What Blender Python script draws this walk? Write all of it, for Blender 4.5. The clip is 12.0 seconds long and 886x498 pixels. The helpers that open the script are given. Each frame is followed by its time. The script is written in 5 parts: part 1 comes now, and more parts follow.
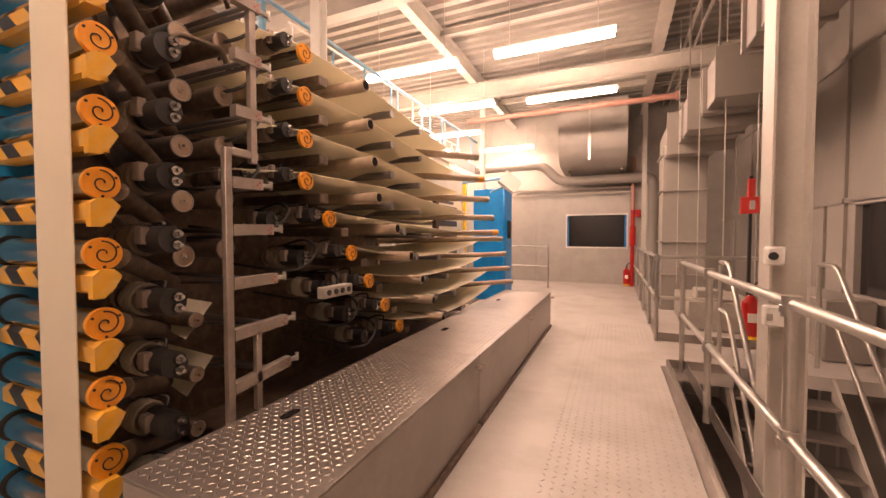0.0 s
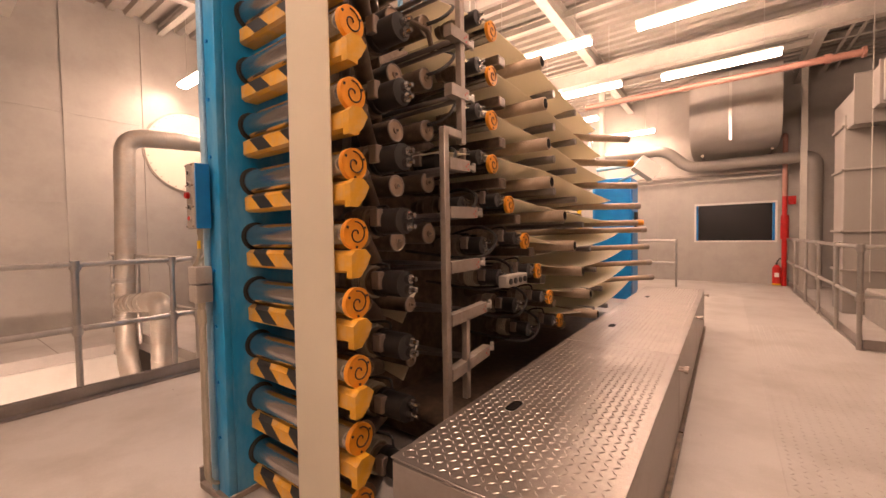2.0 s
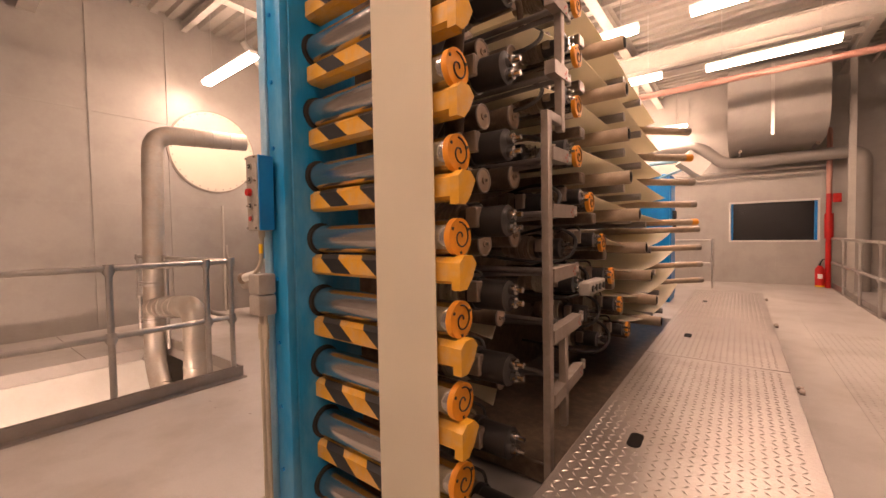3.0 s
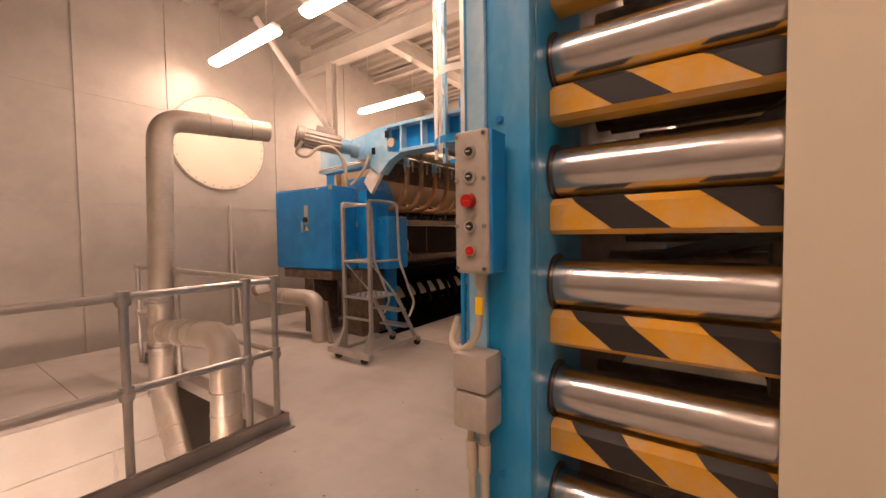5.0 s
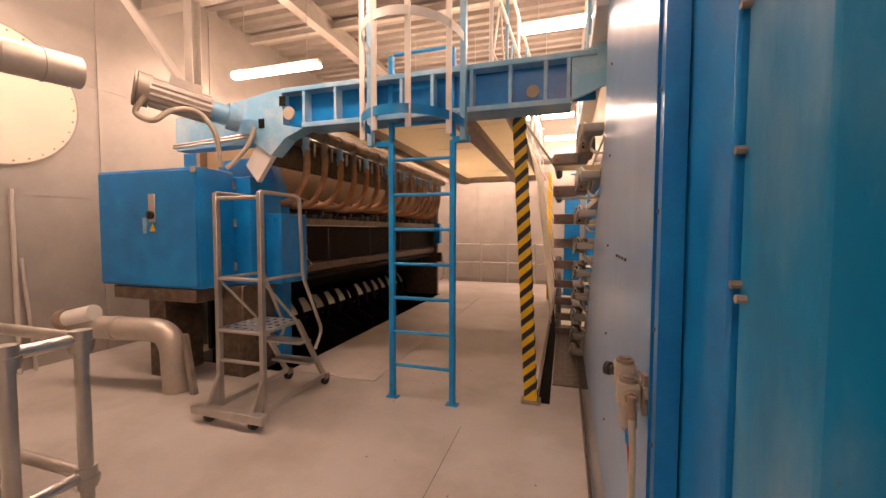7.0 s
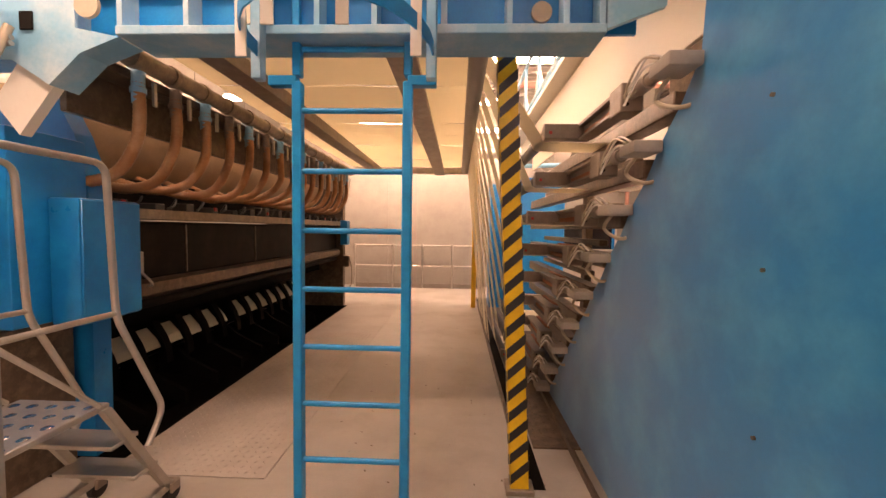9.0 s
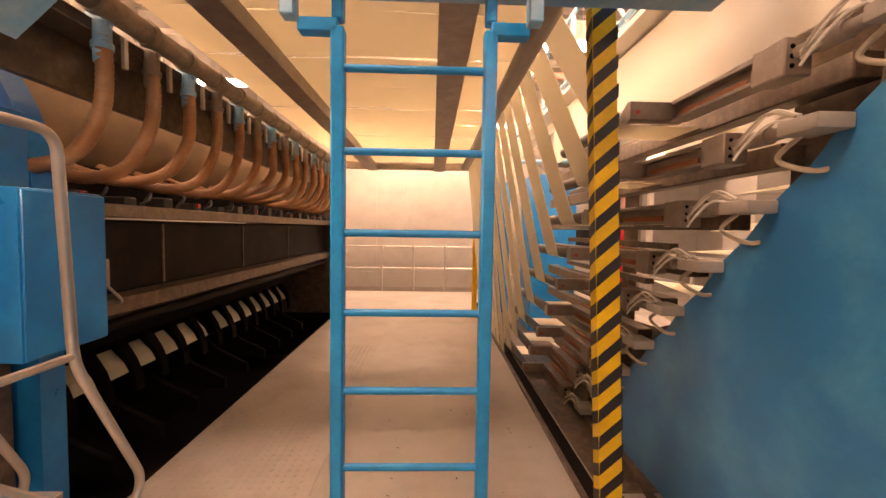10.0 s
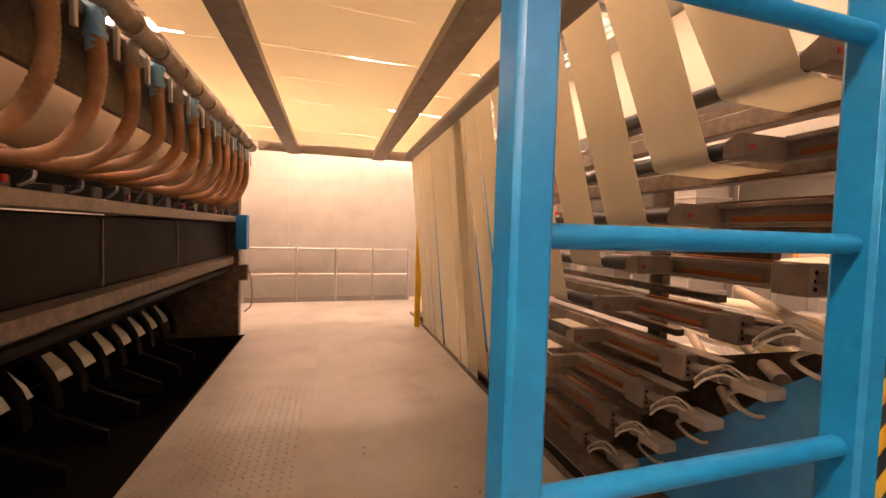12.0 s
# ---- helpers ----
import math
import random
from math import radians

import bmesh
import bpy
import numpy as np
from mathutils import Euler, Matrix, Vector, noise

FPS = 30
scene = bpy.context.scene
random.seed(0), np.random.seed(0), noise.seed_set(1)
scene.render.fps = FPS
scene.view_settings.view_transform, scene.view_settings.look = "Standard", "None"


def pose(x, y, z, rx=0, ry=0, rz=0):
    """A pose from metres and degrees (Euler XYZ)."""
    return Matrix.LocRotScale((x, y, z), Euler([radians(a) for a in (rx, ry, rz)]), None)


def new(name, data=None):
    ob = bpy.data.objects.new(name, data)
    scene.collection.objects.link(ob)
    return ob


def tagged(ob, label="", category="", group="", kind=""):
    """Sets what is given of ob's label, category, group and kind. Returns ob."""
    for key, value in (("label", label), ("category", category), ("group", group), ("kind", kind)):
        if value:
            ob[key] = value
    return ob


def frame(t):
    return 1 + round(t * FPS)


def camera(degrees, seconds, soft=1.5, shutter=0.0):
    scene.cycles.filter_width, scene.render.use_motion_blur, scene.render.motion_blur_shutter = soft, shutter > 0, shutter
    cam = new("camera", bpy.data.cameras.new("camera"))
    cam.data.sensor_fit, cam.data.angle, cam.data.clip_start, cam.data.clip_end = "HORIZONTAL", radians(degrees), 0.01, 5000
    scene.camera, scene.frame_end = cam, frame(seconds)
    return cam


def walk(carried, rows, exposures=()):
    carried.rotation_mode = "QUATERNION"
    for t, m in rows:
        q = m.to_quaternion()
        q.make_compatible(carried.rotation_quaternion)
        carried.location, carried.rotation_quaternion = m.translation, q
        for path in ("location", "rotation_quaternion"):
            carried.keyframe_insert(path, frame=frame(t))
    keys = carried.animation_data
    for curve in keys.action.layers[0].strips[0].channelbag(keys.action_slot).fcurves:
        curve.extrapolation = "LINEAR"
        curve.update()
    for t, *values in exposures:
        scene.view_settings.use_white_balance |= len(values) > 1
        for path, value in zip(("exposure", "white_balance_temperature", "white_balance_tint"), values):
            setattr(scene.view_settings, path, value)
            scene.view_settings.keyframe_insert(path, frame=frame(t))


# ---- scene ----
cam = camera(97.4, 12.0)
METRES, EYE, TILT, LEAN, TURN = 6.2, 1.24, 0.0, 0.0, 23.7
ROWS = [
    (0.0, 0.0, 0.0, 0.0, -0.0, -1.83, 0.03),
    (0.5, -0.0199, 0.0025, -0.0025, 2.52, -1.82, 0.25),
    (1.0, -0.0457, 0.0037, -0.0038, 5.18, -1.8, 0.45),
    (1.5, -0.0703, 0.0038, -0.0081, 8.77, -1.8, 0.72),
    (2.0, -0.0966, 0.0123, -0.012, 12.31, -1.83, 0.92),
    (2.5, -0.1263, 0.0228, -0.0119, 13.69, -1.85, 1.02),
    (4.5, -0.2685, 0.0933, 0.0075, 12.59, -2.18, 0.91),
    (5.0, -0.3089, 0.1157, 0.0088, 11.34, -2.2, 0.78),
    (5.5, -0.3379, 0.1499, 0.0098, 8.96, -2.43, 0.77),
    (6.0, -0.3594, 0.1856, 0.0113, 6.69, -2.45, 0.85),
    (6.5, -0.3819, 0.2183, 0.0158, 2.1, -2.53, 0.46),
    (7.0, -0.3959, 0.2566, 0.0217, -6.33, -2.76, -0.12),
    (7.5, -0.3985, 0.3027, 0.0261, -12.03, -2.83, -0.43),
    (9.5, -0.4276, 0.5034, 0.0247, -23.52, -2.91, -0.89),
    (10.0, -0.4453, 0.5506, 0.0251, -25.3, -2.89, -0.92),
    (10.5, -0.4467, 0.6037, 0.0227, -26.91, -2.89, -0.95),
    (11.0, -0.4479, 0.6449, 0.0208, -28.7, -2.7, -1.0),
    (11.5, -0.4526, 0.6892, 0.0210, -33.3, -2.6, -1.3),
    (12.0, -0.4554, 0.7301, 0.0226, -39.8, -2.5, -1.6),
]
walk(cam, [(t, pose(0, 0, EYE, TILT, LEAN, TURN) @ pose(METRES * x, METRES * y, METRES * z, 90 + pitch, roll, yaw)) for t, x, y, z, yaw, pitch, roll in ROWS], [(0.0, 1.75, 6500, 10), (2.5, 1.6, 6500, 10), (4.5, 1.35, 6500, 10), (7.0, 1.4, 6500, 10), (9.5, 1.95, 7300, 12), (10.5, 2.05, 7600, 13), (12.0, 2.0, 7100, 12)])


# ---- light ----
world = bpy.data.worlds.new("night")
scene.world = world
world.use_nodes = True
world.node_tree.nodes["Background"].inputs[0].default_value = (0.02, 0.02, 0.025, 1)
world.node_tree.nodes["Background"].inputs[1].default_value = 0.3
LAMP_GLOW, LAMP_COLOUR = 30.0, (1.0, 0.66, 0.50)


# ---- materials ----
def material(name, colour, rough=0.5, metal=0.0, other=None, mix=0.5, fine=60.0, coarse=3.0, bump=0.15, spread=0.12, stretch=(1, 1, 1), coat=0.0, wear=None, wear_at=0.66, spec=0.5, graze_sheen=0.0):
    """Base colour broken up at two scales, roughness variation, fine relief, and patches of wear."""
    m = bpy.data.materials.new(name)
    m.use_nodes = True
    n, k = m.node_tree.nodes, m.node_tree.links
    bsdf = n["Principled BSDF"]
    co = n.new("ShaderNodeTexCoord")
    mp = n.new("ShaderNodeMapping")
    mp.inputs["Scale"].default_value = stretch
    k.new(co.outputs["Object"], mp.inputs["Vector"])
    info = n.new("ShaderNodeObjectInfo")

    def tex(scale, detail, rough_=0.6):
        t = n.new("ShaderNodeTexNoise")
        t.inputs["Scale"].default_value, t.inputs["Detail"].default_value, t.inputs["Roughness"].default_value = scale, detail, rough_
        k.new(mp.outputs["Vector"], t.inputs["Vector"])
        return t.outputs["Fac"]

    def ramp(fac, a, b):
        r = n.new("ShaderNodeMapRange")
        r.inputs["From Min"].default_value, r.inputs["From Max"].default_value = a, b
        k.new(fac, r.inputs["Value"])
        return r.outputs["Result"]

    def blend(fac, a, b):
        x = n.new("ShaderNodeMix")
        x.data_type = "RGBA"
        for sock, v in (("A", a), ("B", b)):
            s = [i for i in x.inputs if i.identifier == sock + "_Color"][0]
            if isinstance(v, tuple):
                s.default_value = (*v, 1)
            else:
                k.new(v, s)
        f = [i for i in x.inputs if i.identifier == "Factor_Float"][0]
        if isinstance(fac, float):
            f.default_value = fac
        else:
            k.new(fac, f)
        return [o for o in x.outputs if o.identifier == "Result_Color"][0]

    def times(a, v):
        x = n.new("ShaderNodeMath")
        x.operation = "MULTIPLY"
        k.new(a, x.inputs[0])
        x.inputs[1].default_value = v
        return x.outputs[0]

    small, large = tex(fine, 4), tex(coarse, 5)
    dark = tuple(c * (1 - 2.2 * spread) for c in colour)
    col = blend(ramp(large, 0.3, 0.7), dark, colour)
    if other:
        col = blend(times(ramp(tex(coarse * 2.3, 6), 0.45, 0.7), mix), col, other)
    if wear:
        col = blend(ramp(tex(coarse * 4.1, 8, 0.7), wear_at, wear_at + 0.04), col, wear)
    col = blend(times(ramp(small, 0.35, 0.75), 0.5 * spread / 0.12 * 0.4), col, tuple(c * 0.55 for c in colour))
    hsv = n.new("ShaderNodeHueSaturation")
    val = n.new("ShaderNodeMapRange")
    val.inputs["To Min"].default_value, val.inputs["To Max"].default_value = 1 - spread * 0.5, 1 + spread * 0.5
    k.new(info.outputs["Random"], val.inputs["Value"])
    k.new(val.outputs["Result"], hsv.inputs["Value"])
    k.new(col, hsv.inputs["Color"])
    k.new(hsv.outputs["Color"], bsdf.inputs["Base Color"])
    r = n.new("ShaderNodeMapRange")
    r.inputs["To Min"].default_value, r.inputs["To Max"].default_value = max(rough - 0.1, 0.03), min(rough + 0.14, 1)
    k.new(large, r.inputs["Value"])
    k.new(r.outputs["Result"], bsdf.inputs["Roughness"])
    bsdf.inputs["Metallic"].default_value = metal
    bsdf.inputs["Coat Weight"].default_value = coat
    bsdf.inputs["Coat Roughness"].default_value = 0.2
    bsdf.inputs["Sheen Weight"].default_value = graze_sheen
    bsdf.inputs["Sheen Roughness"].default_value = 0.45
    bsdf.inputs["Specular IOR Level"].default_value = spec
    if bump:
        b = n.new("ShaderNodeBump")
        b.inputs["Strength"].default_value, b.inputs["Distance"].default_value = bump, 0.004
        k.new(small, b.inputs["Height"])
        k.new(b.outputs["Normal"], bsdf.inputs["Normal"])
    return m


def glow(name, colour, strength):
    m = bpy.data.materials.new(name)
    m.use_nodes = True
    b = m.node_tree.nodes["Principled BSDF"]
    b.inputs["Base Color"].default_value = (0.8, 0.8, 0.8, 1)
    b.inputs["Emission Color"].default_value = (*colour, 1)
    b.inputs["Emission Strength"].default_value = strength
    return m


FLOOR = material("floor_paint", (0.50, 0.465, 0.43), 0.42, other=(0.33, 0.29, 0.25), mix=0.8, fine=90, coarse=0.8, bump=0.12, spread=0.10, wear=(0.22, 0.17, 0.14), wear_at=0.735)
PLATE = material("checker_plate", (0.40, 0.36, 0.33), 0.34, 0.75, other=(0.25, 0.21, 0.18), fine=70, coarse=2.0, bump=0.2)
WALL = material("galvanised_panel", (0.43, 0.40, 0.36), 0.46, 0.25, other=(0.31, 0.28, 0.25), mix=0.5, fine=25, coarse=1.1, bump=0.05, spread=0.05)
WALL_R = material("painted_panel", (0.33, 0.30, 0.27), 0.6, 0.1, other=(0.27, 0.24, 0.21), fine=40, coarse=0.8, bump=0.04, spread=0.05)
CEILING = material("deck_sheet", (0.40, 0.365, 0.32), 0.5, 0.2, other=(0.31, 0.275, 0.24), fine=30, coarse=1.2, bump=0.05, spread=0.07)
STEEL_PAINT = material("beam_paint", (0.60, 0.56, 0.50), 0.5, 0.05, other=(0.48, 0.43, 0.38), fine=50, coarse=2.0, bump=0.06)
PINK = material("primer_pipe", (0.55, 0.28, 0.22), 0.5, 0.0, fine=50, coarse=2, bump=0.08)
GALV = material("galvanised_tube", (0.60, 0.57, 0.53), 0.36, 0.85, other=(0.45, 0.42, 0.38), fine=80, coarse=5, bump=0.08)
DUCT = material("spiral_duct", (0.52, 0.48, 0.42), 0.42, 0.45, other=(0.45, 0.33, 0.23), mix=0.5, fine=40, coarse=3, bump=0.06)
BLUE = material("machine_blue", (0.003, 0.21, 0.60), 0.30, 0.0, other=(0.01, 0.30, 0.64), mix=0.5, fine=80, coarse=2.2, bump=0.1, spread=0.14, wear=(0.22, 0.30, 0.34), wear_at=0.72)
BLUE_PALE = material("machine_blue_pale", (0.22, 0.48, 0.70), 0.42, 0.0, other=(0.48, 0.58, 0.64), mix=0.9, fine=60, coarse=1.6, bump=0.07, spread=0.12)
# sheen imitates pale reflected light at grazing view on the blue paint
SIDE_BLUE = material("side_panel_paint", (0.006, 0.21, 0.53), 0.36, 0.0, other=(0.06, 0.33, 0.60), mix=0.8, fine=60, coarse=1.3, bump=0.05, spread=0.10, coat=0.5, wear=(0.16, 0.38, 0.58), wear_at=0.70, spec=0.7, graze_sheen=0.32)
LADDER_BLUE = material("ladder_blue", (0.003, 0.29, 0.70), 0.34, 0.0, other=(0.01, 0.37, 0.74), fine=90, coarse=6, bump=0.08, wear=(0.25, 0.36, 0.42), wear_at=0.74)
WHITE = material("white_paint", (0.74, 0.72, 0.67), 0.45, 0.0, other=(0.62, 0.58, 0.52), fine=60, coarse=2, bump=0.05, spread=0.05)
WEB = material("cream_web", (0.84, 0.79, 0.66), 0.75, 0.0, fine=220, coarse=3, bump=0.05, spread=0.03)
CHROME = material("polished_roller", (0.62, 0.60, 0.58), 0.20, 1.0, other=(0.40, 0.36, 0.33), mix=0.4, fine=12, coarse=4, bump=0.02, stretch=(1, 8, 8), spread=0.08)
DULL = material("dull_roller", (0.30, 0.28, 0.27), 0.42, 0.7, fine=40, coarse=5, bump=0.08)
ORANGE = material("safety_orange", (0.80, 0.30, 0.015), 0.45, 0.0, other=(0.70, 0.36, 0.05), fine=60, coarse=9, bump=0.08, wear=(0.25, 0.17, 0.10), wear_at=0.76)
YELLOW = material("safety_yellow", (0.92, 0.58, 0.015), 0.40, 0.0, other=(0.85, 0.50, 0.02), fine=60, coarse=7, bump=0.06, wear=(0.20, 0.15, 0.10), wear_at=0.78)
BLACK = material("black_paint", (0.025, 0.023, 0.022), 0.45, 0.0, fine=60, coarse=6, bump=0.1, spread=0.2)
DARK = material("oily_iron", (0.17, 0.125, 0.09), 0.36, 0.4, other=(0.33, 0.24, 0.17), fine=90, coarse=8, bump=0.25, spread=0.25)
# near-black that stands in for shade in holes, gaps and the pit
PIT = material("shade_black", (0.012, 0.010, 0.009), 0.8, 0.0, fine=60, coarse=4, bump=0.1, spread=0.2, spec=0.08)
MOTOR = material("motor_casing", (0.27, 0.21, 0.155), 0.42, 0.3, other=(0.40, 0.31, 0.22), fine=90, coarse=9, bump=0.2, spread=0.2)
TUBE = material("card_tube", (0.46, 0.36, 0.26), 0.55, 0.05, other=(0.31, 0.23, 0.16), fine=70, coarse=6, bump=0.15)
FRAME = material("dirty_steel", (0.42, 0.36, 0.31), 0.48, 0.5, other=(0.25, 0.19, 0.15), fine=80, coarse=8, bump=0.2, spread=0.15)
CAST = material("cast_alloy", (0.32, 0.26, 0.215), 0.42, 0.3, other=(0.18, 0.13, 0.095), fine=70, coarse=9, bump=0.15)
HOSE = material("ribbed_hose", (0.42, 0.19, 0.075), 0.42, 0.0, other=(0.55, 0.34, 0.19), mix=0.6, fine=50, coarse=4, bump=0.1, spread=0.15)
BEIGE = material("conduit_beige", (0.50, 0.44, 0.34), 0.5, 0.0, fine=60, coarse=6, bump=0.08)
CREAM_LID = material("cream_lid", (0.72, 0.66, 0.54), 0.5, 0.0, fine=50, coarse=1.5, bump=0.03, spread=0.03)
BOXGREY = material("grey_cast_box", (0.45, 0.41, 0.36), 0.5, 0.1, other=(0.34, 0.29, 0.24), fine=80, coarse=8, bump=0.12)
RED = material("red_paint", (0.52, 0.012, 0.010), 0.30, 0.0, fine=60, coarse=8, bump=0.03)
SIGN_RED = material("sign_red", (0.78, 0.05, 0.04), 0.5, 0.0, fine=60, coarse=8, bump=0.0)
RUST = material("brown_pipe", (0.34, 0.24, 0.17), 0.40, 0.3, other=(0.45, 0.36, 0.28), fine=60, coarse=5, bump=0.1)
WOOD_RED = material("arm_orange", (0.40, 0.12, 0.03), 0.5, 0.0, fine=60, coarse=6, bump=0.1)
GLASS_DARK = material("dark_window", (0.012, 0.012, 0.014), 0.08, 0.0, fine=10, coarse=1, bump=0.0, coat=0.5)
RUBBER = material("rubber", (0.03, 0.028, 0.026), 0.7, 0.0, fine=60, coarse=6, bump=0.1)
# thin webs let part of the light through
nt = WEB.node_tree
tl, mx = nt.nodes.new("ShaderNodeBsdfTranslucent"), nt.nodes.new("ShaderNodeMixShader")
tl.inputs["Color"].default_value, mx.inputs[0].default_value = (0.86, 0.80, 0.64, 1), 0.42
nt.links.new(nt.nodes["Principled BSDF"].outputs[0], mx.inputs[1])
nt.links.new(tl.outputs[0], mx.inputs[2])
nt.links.new(mx.outputs[0], nt.nodes["Material Output"].inputs["Surface"])
WORN_BLUE = material("worn_blue", (0.006, 0.29, 0.63), 0.32, 0.0, other=(0.16, 0.36, 0.52), mix=0.8, fine=70, coarse=2.6, bump=0.12, spread=0.16, stretch=(1, 1, 0.35), wear=(0.16, 0.11, 0.08), wear_at=0.69)
GUARD = material("guard_yellow", (0.70, 0.36, 0.025), 0.42, 0.0, other=(0.50, 0.36, 0.20), mix=0.8, fine=60, coarse=5, bump=0.08, wear=(0.16, 0.12, 0.09), wear_at=0.70)
APRON = material("apron_black", (0.012, 0.008, 0.006), 0.6, 0.0, other=(0.03, 0.019, 0.012), fine=50, coarse=2.5, bump=0.1, spread=0.2, spec=0.12)
TAN = material("tan_hood", (0.42, 0.30, 0.18), 0.5, 0.1, other=(0.30, 0.20, 0.115), fine=40, coarse=3, bump=0.08)
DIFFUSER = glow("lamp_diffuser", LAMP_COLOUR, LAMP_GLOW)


# ---- building blocks ----
def box(bm, x0, x1, y0, y1, z0, z1, bev=0.0, seg=1):
    r = bmesh.ops.create_cube(bm, size=1.0, matrix=Matrix.Translation(((x0 + x1) / 2, (y0 + y1) / 2, (z0 + z1) / 2)) @ Matrix.Diagonal((abs(x1 - x0), abs(y1 - y0), abs(z1 - z0), 1)))
    if bev:
        edges = list({e for v in r["verts"] for e in v.link_edges})
        bmesh.ops.bevel(bm, geom=edges, offset=bev, segments=seg, affect="EDGES", profile=0.5)
    return bm


def cyl(bm, a, b, r, seg=16, r2=None):
    a, b = Vector(a), Vector(b)
    d = b - a
    m = Matrix.Translation((a + b) / 2) @ d.to_track_quat("Z", "Y").to_matrix().to_4x4()
    bmesh.ops.create_cone(bm, cap_ends=True, segments=seg, radius1=r, radius2=r if r2 is None else r2, depth=d.length, matrix=m)
    return bm


def sweep(bm, pts, r, seg=10, rib=0.0, every=1):
    """A round tube along a smooth line of points; rib: corrugation."""
    pts = [Vector(p) for p in pts]
    rings, side = [], None
    for i, p in enumerate(pts):
        d = (pts[min(i + 1, len(pts) - 1)] - pts[max(i - 1, 0)]).normalized()
        if side is None:
            side = d.orthogonal().normalized()
        side = (side - d * side.dot(d)).normalized()
        up = d.cross(side)
        rr = r + (rib if rib and i % 2 else 0)
        rings.append([bm.verts.new(p + rr * (math.cos(a) * side + math.sin(a) * up)) for a in (2 * math.pi * j / seg for j in range(seg))])
    for a, b in zip(rings, rings[1:]):
        for j in range(seg):
            bm.faces.new((a[j], a[(j + 1) % seg], b[(j + 1) % seg], b[j]))
    bm.faces.new(rings[0][::-1])
    bm.faces.new(rings[-1])
    return bm


def spline(ctrl, n=8):
    """Catmull-Rom points through ctrl."""
    c = [Vector(p) for p in ctrl]
    c = [2 * c[0] - c[1]] + c + [2 * c[-1] - c[-2]]
    out = []
    for i in range(1, len(c) - 2):
        for j in range(n):
            t = j / n
            out.append(0.5 * ((2 * c[i]) + (c[i + 1] - c[i - 1]) * t + (2 * c[i - 1] - 5 * c[i] + 4 * c[i + 1] - c[i + 2]) * t * t + (3 * c[i] - c[i - 1] - 3 * c[i + 1] + c[i + 2]) * t ** 3))
    out.append(c[-2])
    return out


def bend(pts, radius, n=6):
    """A polyline with rounded corners."""
    p = [Vector(q) for q in pts]
    out = [p[0]]
    for a, b, c in zip(p, p[1:], p[2:]):
        u, v = (a - b).normalized(), (c - b).normalized()
        s, e = b + u * radius, b + v * radius
        for i in range(n + 1):
            t = i / n
            out.append((1 - t) ** 2 * s + 2 * t * (1 - t) * b + t * t * e)
    out.append(p[-1])
    return out


def prism(bm, outline, axis, a, b):
    """Extrude a 2D outline along an axis from a to b. axis x: (y, z); y: (x, z); z: (x, y)."""
    def at(p, v):
        return {"x": (v, p[0], p[1]), "y": (p[0], v, p[1]), "z": (p[0], p[1], v)}[axis]
    lo, hi = [bm.verts.new(at(p, a)) for p in outline], [bm.verts.new(at(p, b)) for p in outline]
    n = len(outline)
    bm.faces.new(lo), bm.faces.new(hi)
    for i in range(n):
        bm.faces.new((lo[i], lo[(i + 1) % n], hi[(i + 1) % n], hi[i]))
    bmesh.ops.recalc_face_normals(bm, faces=bm.faces[:])
    return bm


def sheet(bm, rows, thick=0.003):
    """A thin web with thickness through rows of (left point, right point)."""
    top = [[bm.verts.new(p) for p in r] for r in rows]
    fs = [bm.faces.new((a[0], a[1], b[1], b[0])) for a, b in zip(top, top[1:])]
    bmesh.ops.recalc_face_normals(bm, faces=fs)
    bmesh.ops.solidify(bm, geom=fs, thickness=thick)
    return bm


def B(): return bmesh.new()


def link(name, bm, mat, smooth=False):
    me = bpy.data.meshes.new(name)
    bm.normal_update()
    bm.to_mesh(me)
    bm.free()
    me.materials.append(mat)
    if smooth:
        me.shade_smooth()
        me.set_sharp_from_angle(angle=radians(38))
    return new(name, me)


def thing(name, base, label, category, group="", kind=""):
    ob = new(name)
    ob.location = base
    ob.empty_display_size = 0.1
    return tagged(ob, label, category, group, kind)


def origin(ob):
    v = Vector((0, 0, 0))
    while ob:
        v += ob.location
        ob = ob.parent
    return v


def part(name, bm, mat, parent, label="", smooth=True):
    bm.transform(Matrix.Translation(-origin(parent)))
    ob = link(name, bm, mat, smooth)
    ob.parent = parent
    if label:
        tagged(ob, label)
    return ob


def solid(name, bm, mat, label, category, kind="", group="", smooth=True):
    """A thing that is one mesh."""
    return tagged(link(name, bm, mat, smooth), label, category, group, kind)


def setting(name, bm, mat, label, category, smooth=False):
    return tagged(link(name, bm, mat, smooth), label, category, "", "structure")


# ---- the hall ----
X0, X1, Y0, Y1, TOP = -7.88, 2.35, -3.0, 11.05, 4.55

# floor slab with the stairwell, the pipe hole and the pit under the left machine left open
bm = B()
for a, b, c, d in ((-4.42, 0.48, Y0, 3.3), (-5.43, 0.48, 3.3, Y1), (-7.88, -4.42, 1.42, 3.3), (0.48, X1, 5.2, Y1), (-7.88, -5.43, 8.45, Y1), (0.48, 1.0, 4.2, 5.2), (1.0, X1, 4.45, 5.2), (X0, -6.24, Y0, 1.42), (-7.88, -5.43, 3.3, 3.55), (-7.88, -6.75, 3.55, 8.45)):
    box(bm, a, b, c, d, -0.12, 0)
setting("floor", bm, FLOOR, "worn grey painted floor with scuffs", "floor")
bm = B()
box(bm, X0, X1, Y0, Y1, -2.7, -2.6)
setting("floor_lower", bm, FLOOR, "pale grey floor of the storey below", "floor")
